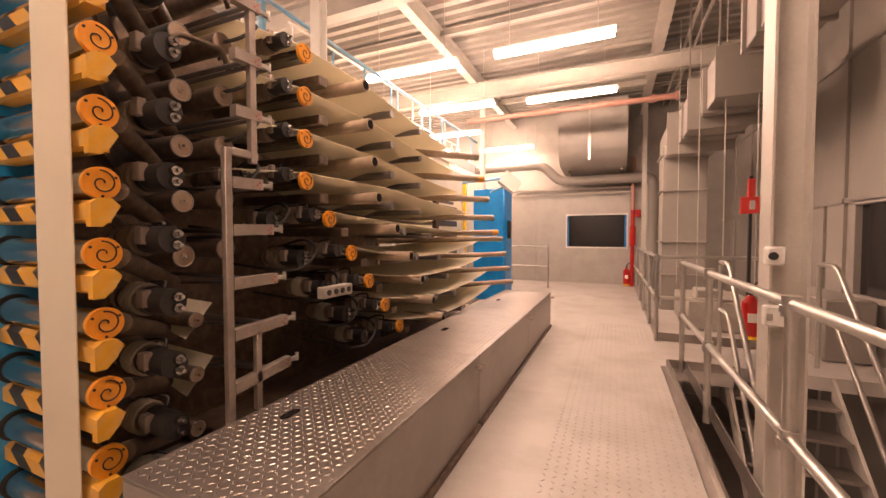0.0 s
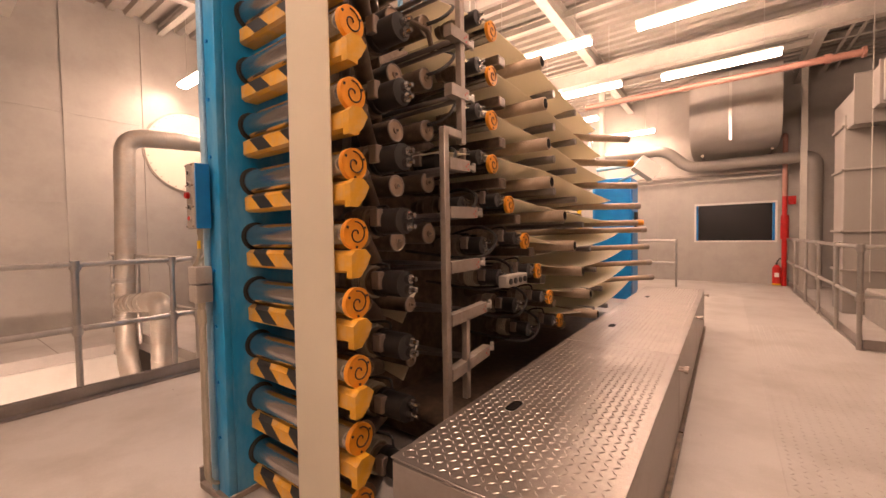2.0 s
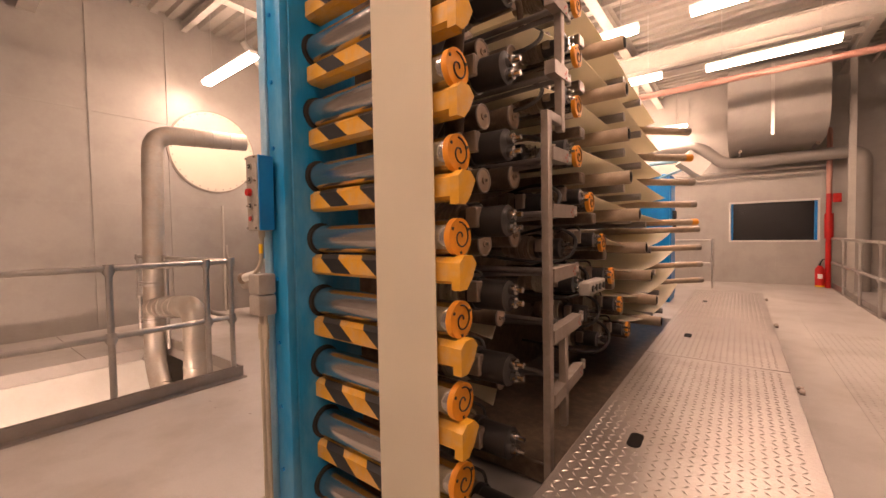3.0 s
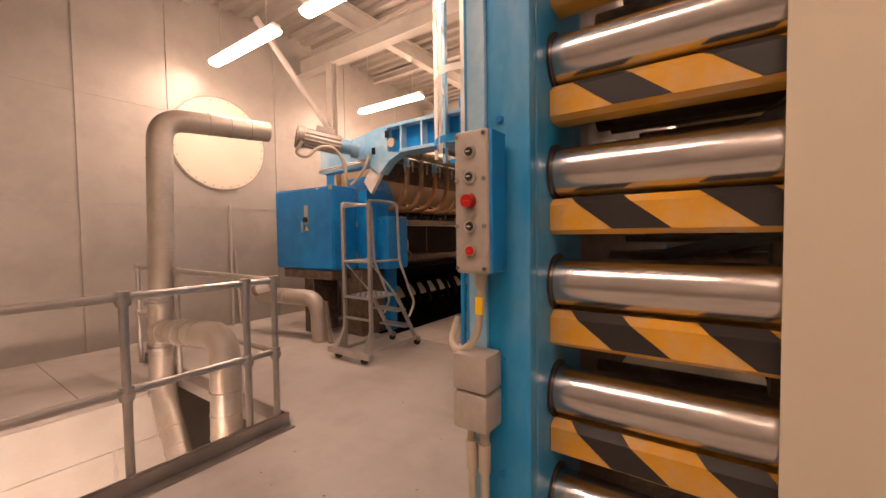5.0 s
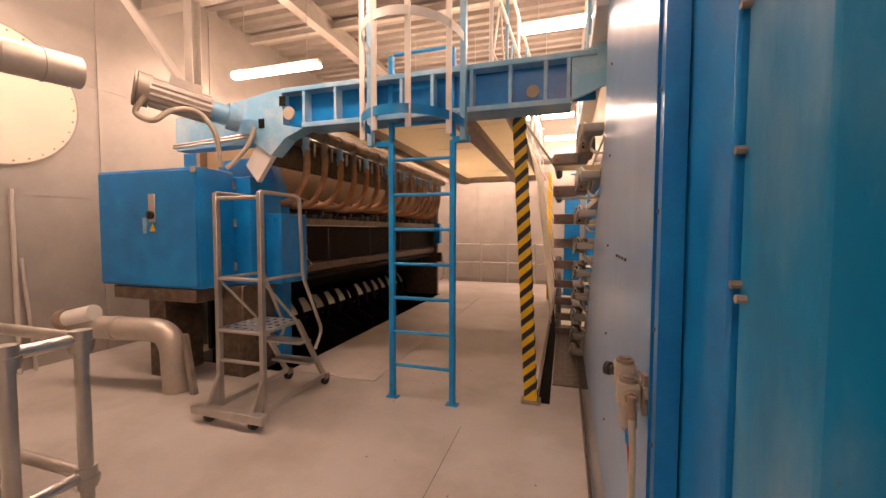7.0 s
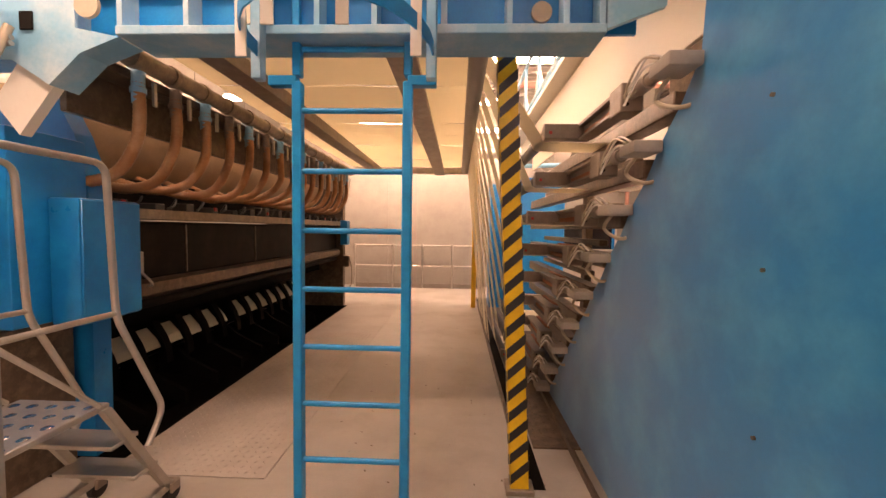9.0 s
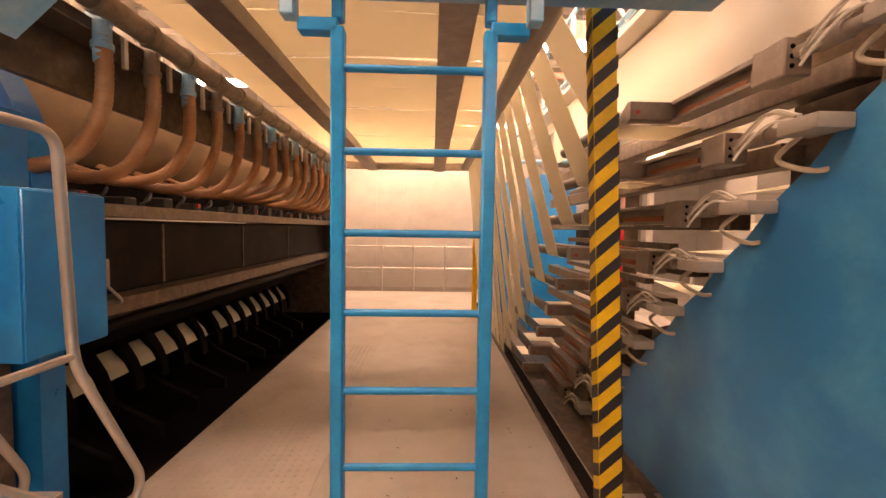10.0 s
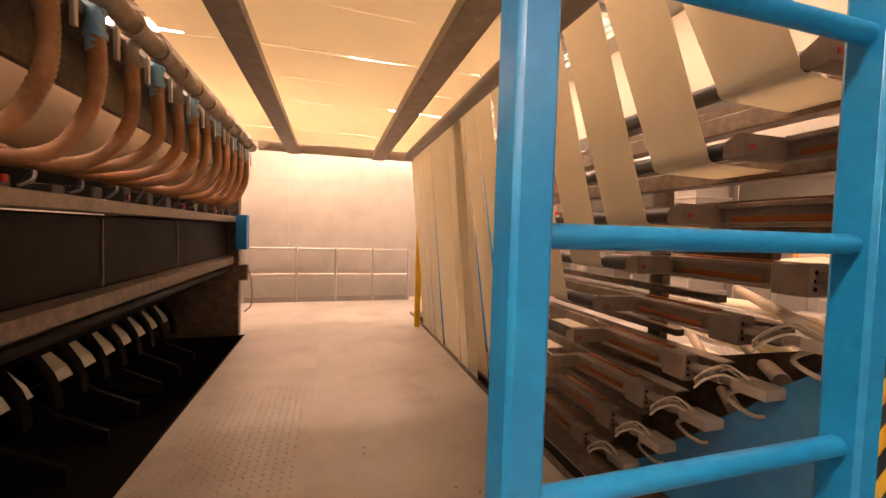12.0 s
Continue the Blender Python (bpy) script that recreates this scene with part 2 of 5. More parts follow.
# lining coloured black to carry the shade inside the pit
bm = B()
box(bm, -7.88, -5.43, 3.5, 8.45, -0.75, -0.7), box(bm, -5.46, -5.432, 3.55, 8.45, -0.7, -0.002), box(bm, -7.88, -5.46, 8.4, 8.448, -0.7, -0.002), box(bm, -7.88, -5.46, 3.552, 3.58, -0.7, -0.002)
setting("pit_lining", bm, PIT, "pit under the machine, lined in black for its deep shade", "pit")

bm = B()
for a, b, c, d in ((-3.562, -3.558, 2.19, 3.05), (-3.558, -2.75, 2.188, 2.192)):
    box(bm, a, b, c, d, 0.0003, 0.0012)
setting("floor_joint", bm, DARK, "thin dark joint in the painted floor", "joint")
bm = B()
rng = random.Random(11)
for i in range(150):
    x, y, s = (rng.uniform(-4.3, -2.8), rng.uniform(0.9, 8.0), rng.uniform(0.002, 0.009)) if i < 105 else (rng.uniform(-0.7, 0.4), rng.uniform(0.5, 6), rng.uniform(0.002, 0.005))
    a = rng.uniform(0, 3.1)
    vs = [bm.verts.new((x + s * f * math.cos(a + q), y + s * f * math.sin(a + q), 0.0075)) for q, f in ((0, 2), (1.4, 0.7), (2.9, 1.6), (4.6, 0.8))]
    bm.faces.new(vs)
    bmesh.ops.extrude_face_region(bm, geom=bm.faces[-1:])
tagged(link("floor_chips", bm, DARK), "dark chips and scraps of dirt on the floor", "dirt", "", "stuff")

# raised checker plate strip beside the pit and along the walkway
def tread(bm, x0, x1, y0, y1, z, pitch=0.034, ln=0.022, w=0.007, h=0.0022):
    """Crossed raised lozenges of checker plate, joined."""
    verts, faces = [], []
    nx, ny = int((x1 - x0) / pitch), int((y1 - y0) / pitch)
    for i in range(nx):
        for j in range(ny):
            cx, cy = x0 + (i + 0.5) * pitch, y0 + (j + 0.5) * pitch
            s = 0.7071 if (i + j) % 2 else -0.7071
            u, v = (0.7071 * ln / 2, s * ln / 2), (-s * w / 2, 0.7071 * w / 2)
            k = len(verts)
            verts += [(cx - u[0], cy - u[1], z), (cx + v[0], cy + v[1], z), (cx + u[0], cy + u[1], z), (cx - v[0], cy - v[1], z), (cx, cy, z + h)]
            faces += [(k, k + 3, k + 4), (k + 3, k + 2, k + 4), (k + 2, k + 1, k + 4), (k + 1, k, k + 4)]
    me = bpy.data.meshes.new("lozenges")
    me.from_pydata(verts, [], faces)
    bm.from_mesh(me)
    bpy.data.meshes.remove(me)
    return bm


bm = B()
box(bm, -5.43, -4.52, 3.6, 8.4, 0.001, 0.006)
tread(bm, -5.42, -4.53, 3.62, 6.6, 0.006, 0.05, 0.034, 0.012, 0.0045)
setting("tread_plate", bm, material("painted_tread", (0.50, 0.455, 0.42), 0.42, 0.0, other=(0.33, 0.28, 0.24), mix=0.7, fine=60, coarse=0.9, spread=0.1), "worn painted tread plate along the machine pit", "floor plate")
bm = B()
box(bm, -0.35, 0.42, -1.0, 9.8, 0.001, 0.005)
tread(bm, -0.34, 0.41, -0.9, 6.0, 0.005, 0.05, 0.034, 0.012, 0.0035)
setting("walkway_plate", bm, FLOOR, "painted tread plate worn smooth along the walkway", "floor plate")
# sunken channel beside the machine
bm = B()
box(bm, -3.10, -3.075, 3.55, 9.4, 0.001, 0.03), box(bm, -2.75, -2.735, 1.3, 4.9, 0.001, 0.05)
setting("channel_edge", bm, DARK, "dark steel edging beside the machine", "edging")
# thin black strip on the slab, painted in place of a shaded opening
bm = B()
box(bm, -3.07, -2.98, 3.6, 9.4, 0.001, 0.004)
setting("channel_base", bm, PIT, "black strip standing in for the shaded floor gap under the hanging webs", "gap")
bm = B()
box(bm, -2.97, -2.4, 4.0, 9.4, 0.001, 0.012)
tread(bm, -2.96, -2.72, 4.0, 7.0, 0.012, 0.05, 0.032, 0.011, 0.003)
setting("channel_plate", bm, DARK, "dirty tread plate beside the machine", "floor plate")

# walls
def panelled(name, bm, mat, label):
    return setting(name, bm, mat, label, "wall")


bm = B()
box(bm, X0 - 0.2, X0, Y0 - 0.2, Y1 + 0.2, -2.6, 5.0)
wl = panelled("wall_west", bm, WALL, "brushed galvanised sheet-metal panel wall")
seams = [-1.2, 0.1, 1.15, 2.05, 3.55, 5.0, 6.5, 8.0, 9.5]
bm = B()
for y in seams:
    box(bm, X0, X0 + 0.012, y - 0.02, y + 0.02, 0.0, 4.5)
for z in (1.72, 2.95):
    box(bm, X0, X0 + 0.006, Y0, Y1, z - 0.012, z + 0.012)
part("seam_strip", bm, WALL, wl)
bm = B()
box(bm, X0 - 0.2, X1 + 0.2, Y1, Y1 + 0.2, -2.6, 0.96), box(bm, X0 - 0.2, -1.18, Y1, Y1 + 0.2, 0.96, 1.82), box(bm, 0.31, X1 + 0.2, Y1, Y1 + 0.2, 0.96, 1.82), box(bm, X0 - 0.2, X1 + 0.2, Y1, Y1 + 0.2, 1.82, 5.0)
wn = panelled("wall_north", bm, WALL, "bright galvanised sheet-metal end wall")
bm = B()
for x in (-6.8, -5.2, -4.5, -3.3, -2.0, -1.3, 0.36):
    box(bm, x - 0.02, x + 0.02, Y1 - 0.012, Y1, 0, 4.5)
for x in (-1.05, -0.35):
    box(bm, x - 0.02, x + 0.02, Y1 - 0.01, Y1, 0, 0.95)
for z in (0.38, 2.3):
    box(bm, X0, X1, Y1 - 0.008, Y1, z - 0.012, z + 0.012)
part("seam_strip", bm, WALL, wn)
bm = B()
box(bm, X1, X1 + 0.2, Y0 - 0.2, 3.2, -2.6, 5.0), box(bm, X1, X1 + 0.2, 5.55, Y1 + 0.2, -2.6, 5.0), box(bm, X1, X1 + 0.2, 3.2, 5.55, -2.6, 0.6), box(bm, X1, X1 + 0.2, 3.2, 5.55, 1.6, 5.0)
wr = panelled("wall_east", bm, WALL_R, "grey-beige panelled wall with ribs")
bm = B()
for y in (-1.2, 0.9, 2.9, 5.75, 6.2, 6.6, 7.0, 7.5, 8.2, 9.0, 10.0):
    box(bm, X1 - 0.03, X1, y - 0.025, y + 0.025, -2.6, 1.62 if 5.9 < y < 8 else 4.5)
for z in (1.63, 3.2):
    box(bm, X1 - 0.03, X1, Y0, Y1, z - 0.03, z + 0.03)
part("rib", bm, WALL_R, wr)
bm = B()
box(bm, X0 - 0.2, X1 + 0.2, Y0 - 0.2, Y0, -2.6, 5.0)
panelled("wall_south", bm, WALL_R, "plain grey panel wall")

# windows
def window(name, frame_boxes, pane_box, label, frame_mat):
    t = thing(name, (pane_box[0], pane_box[2], pane_box[4]), label, "window", kind="structure")
    bm = B()
    for b in frame_boxes:
        box(bm, *b, 0.004)
    part("window_frame", bm, frame_mat, t)
    bm = B()
    box(bm, *pane_box)
    part("pane", bm, GLASS_DARK, t, "dark unlit glass")


window("window_1", [(-1.20, 0.33, Y1 - 0.012, Y1 + 0.1, 0.93, 0.965), (-1.20, 0.33, Y1 - 0.012, Y1 + 0.1, 1.80, 1.84), (-1.20, -1.165, Y1 - 0.012, Y1 + 0.1, 0.965, 1.8), (0.295, 0.33, Y1 - 0.012, Y1 + 0.1, 0.965, 1.8)], (-1.165, 0.295, Y1 + 0.09, Y1 + 0.11, 0.965, 1.8), "dark internal window in a pale metal frame", WHITE)
bm = B()
box(bm, -1.163, -1.125, Y1 + 0.02, Y1 + 0.085, 0.967, 1.798), box(bm, 0.25, 0.293, Y1 + 0.02, Y1 + 0.085, 0.967, 1.798)
setting("trim", bm, BLUE, "blue reveal beside the dark window", "trim")
window("window_2", [(X1 - 0.03, X1 + 0.1, 3.2, 5.55, 0.58, 0.63), (X1 - 0.03, X1 + 0.1, 3.2, 5.55, 1.57, 1.62), (X1 - 0.03, X1 + 0.1, 5.5, 5.56, 0.63, 1.57), (X1 - 0.03, X1 + 0.1, 3.19, 3.25, 0.63, 1.57)], (X1 + 0.03, X1 + 0.05, 3.25, 5.5, 0.63, 1.57), "dark glazed window in the grey panel wall", WALL_R)

# ceiling deck: trapezoid ribs along x
bm = B()
prof, y, pitch = [], Y0 - 0.2, 0.22
while y < Y1 + 0.2:
    prof += [(y, TOP), (y + 0.09, TOP), (y + 0.115, TOP + 0.06), (y + 0.195, TOP + 0.06)]
    y += pitch
lo = [bm.verts.new((X0 - 0.2, p[0], p[1])) for p in prof]
hi = [bm.verts.new((X1 + 0.2, p[0], p[1])) for p in prof]
for i in range(len(prof) - 1):
    bm.faces.new((lo[i], lo[i + 1], hi[i + 1], hi[i]))
box(bm, X0 - 0.2, X1 + 0.2, Y0 - 0.2, Y1 + 0.2, TOP + 0.07, TOP + 0.2)
setting("ceiling", bm, CEILING, "pale corrugated steel roof deck", "ceiling")


def ibeam(name, a, b, h=0.24, w=0.14, mat=None, label="pale painted steel roof beam"):
    """An I-beam whose top runs from a to b along x or y."""
    bm = B()
    ax, ay, az = a
    bx, by, _ = b
    if abs(bx - ax) > abs(by - ay):
        for y0, y1, z0, z1 in ((-w / 2, w / 2, -0.014, 0), (-w / 2, w / 2, -h, -h + 0.014), (-0.006, 0.006, -h + 0.014, -0.014)):
            box(bm, ax, bx, ay + y0, ay + y1, az + z0, az + z1)
    else:
        for x0, x1, z0, z1 in ((-w / 2, w / 2, -0.014, 0), (-w / 2, w / 2, -h, -h + 0.014), (-0.006, 0.006, -h + 0.014, -0.014)):
            box(bm, ax + x0, ax + x1, ay, by, az + z0, az + z1)
    return setting(name, bm, mat or STEEL_PAINT, label, "beam")


for x in (-6.35, -2.6, 0.63):
    ibeam("roof_beam", (x, Y0, TOP - 0.003), (x, Y1, TOP - 0.003), 0.26)
for y in (0.6, 4.05, 7.5):
    ibeam("cross_beam", (X0, y, TOP - 0.27), (X1, y, TOP - 0.27), 0.28, 0.16)
for y in (2.3, 5.8, 9.3):
    ibeam("purlin", (X0, y, TOP - 0.002), (X1, y, TOP - 0.002), 0.12, 0.08)


def column(name, x, y, z0, z1, w=0.12, mat=STEEL_PAINT, label="pale painted steel post", along="x"):
    bm = B()
    t = 0.012
    if along == "x":
        box(bm, x - w / 2, x + w / 2, y - w / 2, y - w / 2 + t, z0, z1), box(bm, x - w / 2, x + w / 2, y + w / 2 - t, y + w / 2, z0, z1), box(bm, x - t / 2, x + t / 2, y - w / 2 + t, y + w / 2 - t, z0, z1)
    else:
        box(bm, x - w / 2, x - w / 2 + t, y - w / 2, y + w / 2, z0, z1), box(bm, x + w / 2 - t, x + w / 2, y - w / 2, y + w / 2, z0, z1), box(bm, x - w / 2 + t, x + w / 2 - t, y - t / 2, y + t / 2, z0, z1)
    return setting(name, bm, mat, label, "column")


column("column_1", 0.79, 2.5, -2.6, TOP - 0.28, 0.16, STEEL_PAINT, "pale painted steel column beside the stairwell", "y")
column("column_2", 0.62, 10.0, 0, TOP - 0.26, 0.09)
column("column_3", -2.4, 2.75, 2.3, TOP - 0.26, 0.1, WHITE)
column("column_4", -7.0, 3.98, 0.0, TOP - 0.56, 0.12)
column("column_5", -2.58, 8.0, 0.0, TOP - 0.26, 0.09)
bm = B()
cyl(bm, (-7.0, 3.9, 2.95), (-7.25, 2.9, 4.3), 0.045, 8)
setting("brace", bm, STEEL_PAINT, "pale diagonal steel brace up to the roof", "brace")


# ---- fluorescent lamps ----
def lamp(x, y, z=3.55, ln=1.45):
    t = thing("fluorescent_lamp", (x, y, z), "lit white fluorescent batten hanging under the roof", "lamp", "fluorescent battens")
    bm = B()
    box(bm, x, x + ln, y - 0.05, y + 0.05, z + 0.055, z + 0.10, 0.006)
    part("housing", bm, WHITE, t)
    bm = B()
    prism(bm, [(y - 0.075, z + 0.052), (y - 0.065, z + 0.015), (y - 0.035, z), (y + 0.035, z), (y + 0.065, z + 0.015), (y + 0.075, z + 0.052)], "x", x + 0.02, x + ln - 0.02)
    part("diffuser", bm, DIFFUSER, t, "glowing diffuser")
    for dx in (0.2, ln - 0.2):
        bm = B()
        cyl(bm, (x + dx, y, z + 0.1), (x + dx, y, TOP + 0.065), 0.005, 6)
        part("rod", bm, GALV, t)


# the last five battens are unseen, added to light web, end wall, near end
for x, y in ((-1.45, 4.95), (-3.4, 4.95), (-1.42, 6.85), (-3.4, 6.7), (-4.2, 8.4), (-3.4, 10.3), (-7.5, 2.45), (-5.55, 2.45), (-7.5, 5.05), (-7.5, 8.2), (-5.6, 6.9), (-5.6, 9.9), (-1.45, 1.2), (-3.6, -1.0), (-1.45, -1.6)):
    lamp(x, y)


# ---- guard rails ----
def rail_run(posts, rails=(1.0, 0.52), kerb=True, label="galvanised tube guard rail with clamp fittings", r=0.021, base=0.0):
    """posts: plan points in order; rails at the given heights; kerb plate along the foot."""
    t = thing("guard_rail", (posts[0][0], posts[0][1], base), label, "railing")
    for x, y in posts:
        bm = B()
        cyl(bm, (x, y, base), (x, y, base + rails[0]), r, 12)
        p = part("post", bm, GALV, t)
        for h in rails:
            bm = B()
            cyl(bm, (x, y, base + h - 0.045), (x, y, base + h + 0.03), r * 1.5, 12)
            cyl(bm, (x, y, base + h - 0.03), (x, y, base + h - 0.005), r * 1.75, 12)
            part("clamp", bm, GALV, p)
    for h in rails:
        bm = B()
        sweep(bm, bend([(x, y, base + h) for x, y in posts], 0.05) if len(posts) > 2 else [(x, y, base + h) for x, y in posts], r, 12)
        part("rail", bm, GALV, t)
    if kerb:
        for (ax, ay), (bx, by) in zip(posts, posts[1:]):
            bm = B()
            if abs(ax - bx) > abs(ay - by):
                box(bm, min(ax, bx), max(ax, bx), ay + 0.03, ay + 0.038, base, base + 0.1)
            else:
                box(bm, ax + 0.03, ax + 0.038, min(ay, by), max(ay, by), base, base + 0.1)
            part("kick_plate", bm, PLATE, t)
    return t


rail_run([(0.47, 10.9), (0.47, 9.6), (0.47, 8.4), (0.47, 7.3), (0.47, 6.2), (0.47, 5.22), (1.6, 5.22)])
rail_run([(0.58, 4.12), (0.58, 3.05), (0.58, 1.75), (0.58, 0.5), (0.58, -0.8), (0.58, -2.2)])
rail_run([(-4.47, -2.2), (-4.47, -0.9), (-4.47, 0.55), (-4.47, 1.17), (-4.47, 1.36), (-6.0, 1.36), (-6.95, 1.36)])
rail_run([(-5.9, 10.65), (-5.0, 10.65), (-4.3, 10.65), (-3.6, 10.65), (-2.9, 10.65)])
rail_run([(-2.5, 9.6), (-1.45, 9.6)], kerb=False)
# kerb plates round the floor openings
bm = B()
box(bm, -4.44, -4.425, Y0, 1.41, 0.0, 0.09), box(bm, -7.0, -4.425, 1.405, 1.42, 0.0, 0.09), box(bm, -4.425, -4.36, Y0, 1.42, 0.0, 0.012)
setting("kerb_west", bm, PLATE, "grey checker-plate kerb round the pipe opening", "kerb")
bm = B()
box(bm, 0.47, 0.485, Y0, 4.2, 0.0, 0.08), box(bm, 0.485, 1.0, 4.19, 4.205, 0.0, 0.08), box(bm, 0.47, 0.52, 5.2, 10.9, 0.0, 0.012), box(bm, 0.425, 0.47, Y0, 4.2, 0.001, 0.01)
setting("kerb_east", bm, PLATE, "grey steel kerb along the stairwell", "kerb")

# stair down with its hand rails
st = thing("stair", (1.4, 4.4, 0), "steel stair going down through the floor opening", "stair")
for i in range(12):
    bm = B()
    box(bm, 1.02, 1.75, 4.42 - 0.19 * (i + 1), 4.42 - 0.19 * i + 0.02, -0.2 * (i + 1) - 0.03, -0.2 * (i + 1), 0.004)
    part("step", bm, PLATE, st)
for x in (1.0, 1.77):
    bm = B()
    prism(bm, [(4.44, 0.0), (4.44, -0.22), (2.12, -2.6), (1.9, -2.6)], "x", x - 0.012, x + 0.012)
    part("stringer", bm, STEEL_PAINT, st)
    bm = B()
    sweep(bm, bend([(x, 4.75, 0.98), (x, 4.45, 0.98), (x, 2.2, -1.55)], 0.08), 0.021, 12)
    part("hand_rail", bm, GALV, st)
    bm = B()
    sweep(bm, bend([(x, 4.75, 0.5), (x, 4.45, 0.5), (x, 2.2, -2.03)], 0.08), 0.019, 12)
    part("mid_rail", bm, GALV, st)
    for y, z in ((4.75, 0.0), (3.4, -1.14), (2.4, -2.2)):
        bm = B()
        cyl(bm, (x, y, z), (x, y, z + 0.95), 0.02, 12)
        part("post", bm, GALV, st)

# ---- ducts and pipes, east side ----
def duct_box(name, boxes, label, flanges=(), mat=None):
    t = thing(name, (boxes[0][0], boxes[0][2], boxes[0][4]), label, "duct")
    for b in boxes:
        bm = B()
        box(bm, *b, 0.006)
        part("section", bm, mat or WALL_R, t, smooth=False)
    for b in flanges:
        bm = B()
        box(bm, *b, 0.003)
        part("flange", bm, mat or WALL_R, t, smooth=False)
    return t


duct_box("riser_duct", [(0.74, 1.38, 7.5, 8.1, 0.0, 1.15), (0.74, 1.38, 7.5, 8.1, 1.15, 2.0), (0.74, 1.38, 7.5, 8.1, 2.0, 2.75)], "tall grey sheet-metal riser duct", [(0.71, 1.41, 7.47, 8.13, z - 0.015, z + 0.015) for z in (0.6, 1.15, 2.0, 2.6)])
duct_box("ceiling_duct", [(1.03, 1.75, 5.2, 6.1, 2.80, 3.30), (0.90, 1.6, 6.1, 7.05, 2.68, 3.15), (0.76, 1.42, 7.05, 8.25, 2.55, 3.0)], "stepped grey sheet-metal ventilation duct hung from the roof", [(1.0, 1.78, 5.185, 5.225, 2.77, 3.33), (0.98, 1.78, 5.75, 5.79, 2.76, 3.32), (0.87, 1.76, 6.08, 6.12, 2.65, 3.32), (0.87, 1.63, 6.6, 6.64, 2.65, 3.17), (0.74, 1.62, 7.03, 7.07, 2.52, 3.17), (1.05, 1.07, 5.3, 5.32, 3.30, 4.62), (1.70, 1.72, 5.3, 5.32, 3.30, 4.62), (0.93, 0.95, 6.4, 6.42, 3.15, 4.62)])
duct_box("upper_duct", [(1.05, 1.5, 3.6, 4.3, 2.90, 3.45)], "grey sheet-metal duct hung beside the column", [(1.02, 1.53, 4.28, 4.33, 2.87, 3.48), (1.02, 1.52, 3.9, 3.94, 2.87, 3.47), (1.06, 1.075, 3.75, 3.765, 3.45, 4.62), (1.475, 1.49, 3.75, 3.765, 3.45, 4.62)])
t = thing("curved_duct", (-1.35, 10.4, 2.85), "large curved sheet-metal exhaust duct on the end wall", "duct")
bm = B()
prism(bm, [(9.3, TOP - 0.3), (9.3, 3.3), (9.45, 3.05), (9.75, 2.9), (10.2, 2.86), (Y1 - 0.01, 2.86), (Y1 - 0.01, TOP - 0.3)], "x", -1.2, 0.25)
part("shell", bm, WALL, t)
bm = B()
box(bm, -0.55, -0.5, 9.28, 9.31, 2.95, TOP - 0.3)
part("strap", bm, GALV, t)
for x in (-1.0, 0.15):
    bm = B()
    cyl(bm, (x, 9.9, 2.8), (x, 10.9, 2.8), 0.03, 10)
    part("bracket", bm, DARK, t)
bm = B()
sweep(bm, bend([(-3.6, 10.5, 3.12), (-1.75, 10.5, 3.12), (-1.3, 10.5, 2.66), (0.3, 10.5, 2.66), (0.85, 10.5, 2.66), (0.85, 10.5, 0.0)], 0.22, 8), 0.12, 18)
solid("round_duct", bm, WALL_R, "grey round pipe with a double bend along the end wall", "pipe")
bm = B()
sweep(bm, [(-2.6, 10.85, 2.5), (0.5, 10.85, 2.5)], 0.035, 10), sweep(bm, [(-2.6, 10.85, 2.38), (0.5, 10.85, 2.38)], 0.02, 10)
solid("service_pipe", bm, STEEL_PAINT, "thin grey service pipes along the end wall", "pipe")
bm = B()
sweep(bm, [(-2.8, 7.68, 3.62), (0.95, 7.68, 3.62)], 0.05, 14), cyl(bm, (0.93, 7.68, 3.62), (0.97, 7.68, 3.62), 0.075, 14), cyl(bm, (0.55, 7.68, 3.62), (0.62, 7.68, 3.62), 0.07, 14)
solid("sprinkler_main", bm, PINK, "faded pink fire main under the roof", "pipe")
bm = B()
sweep(bm, bend([(0.42, 11.04, 3.2), (0.42, 10.75, 3.2), (0.42, 10.75, 1.9)], 0.12), 0.045, 12)
solid("fire_pipe", bm, PINK, "faded pink drop pipe", "pipe")
bm = B()
cyl(bm, (0.42, 10.75, 0.0), (0.42, 10.75, 1.9), 0.045, 12), cyl(bm, (0.42, 10.70, 1.0), (0.42, 10.70, 1.5), 0.07, 12), box(bm, 0.47, 0.6, 10.72, 10.78, 1.72, 1.9, 0.01)
solid("fire_hydrant_pipe", bm, RED, "bright red fire riser on the end wall", "pipe")
for dx, y in ((1.0, 6.0), (1.15, 5.4), (1.4, 5.2), (0.9, 7.0)):
    bm = B()
    cyl(bm, (dx, y, 0.5), (dx, y, TOP), 0.006, 6)
    solid("hanging_cable", bm, STEEL_PAINT, "thin pale cable hanging from the roof", "cable", group="hanging cables")
for x in (1.05, 1.2):
    bm = B()
    cyl(bm, (x, Y0, TOP - 0.1), (x, Y1, TOP - 0.1), 0.025, 8)
    solid("conduit", bm, STEEL_PAINT, "pale conduit run under the roof", "conduit", group="roof conduits")


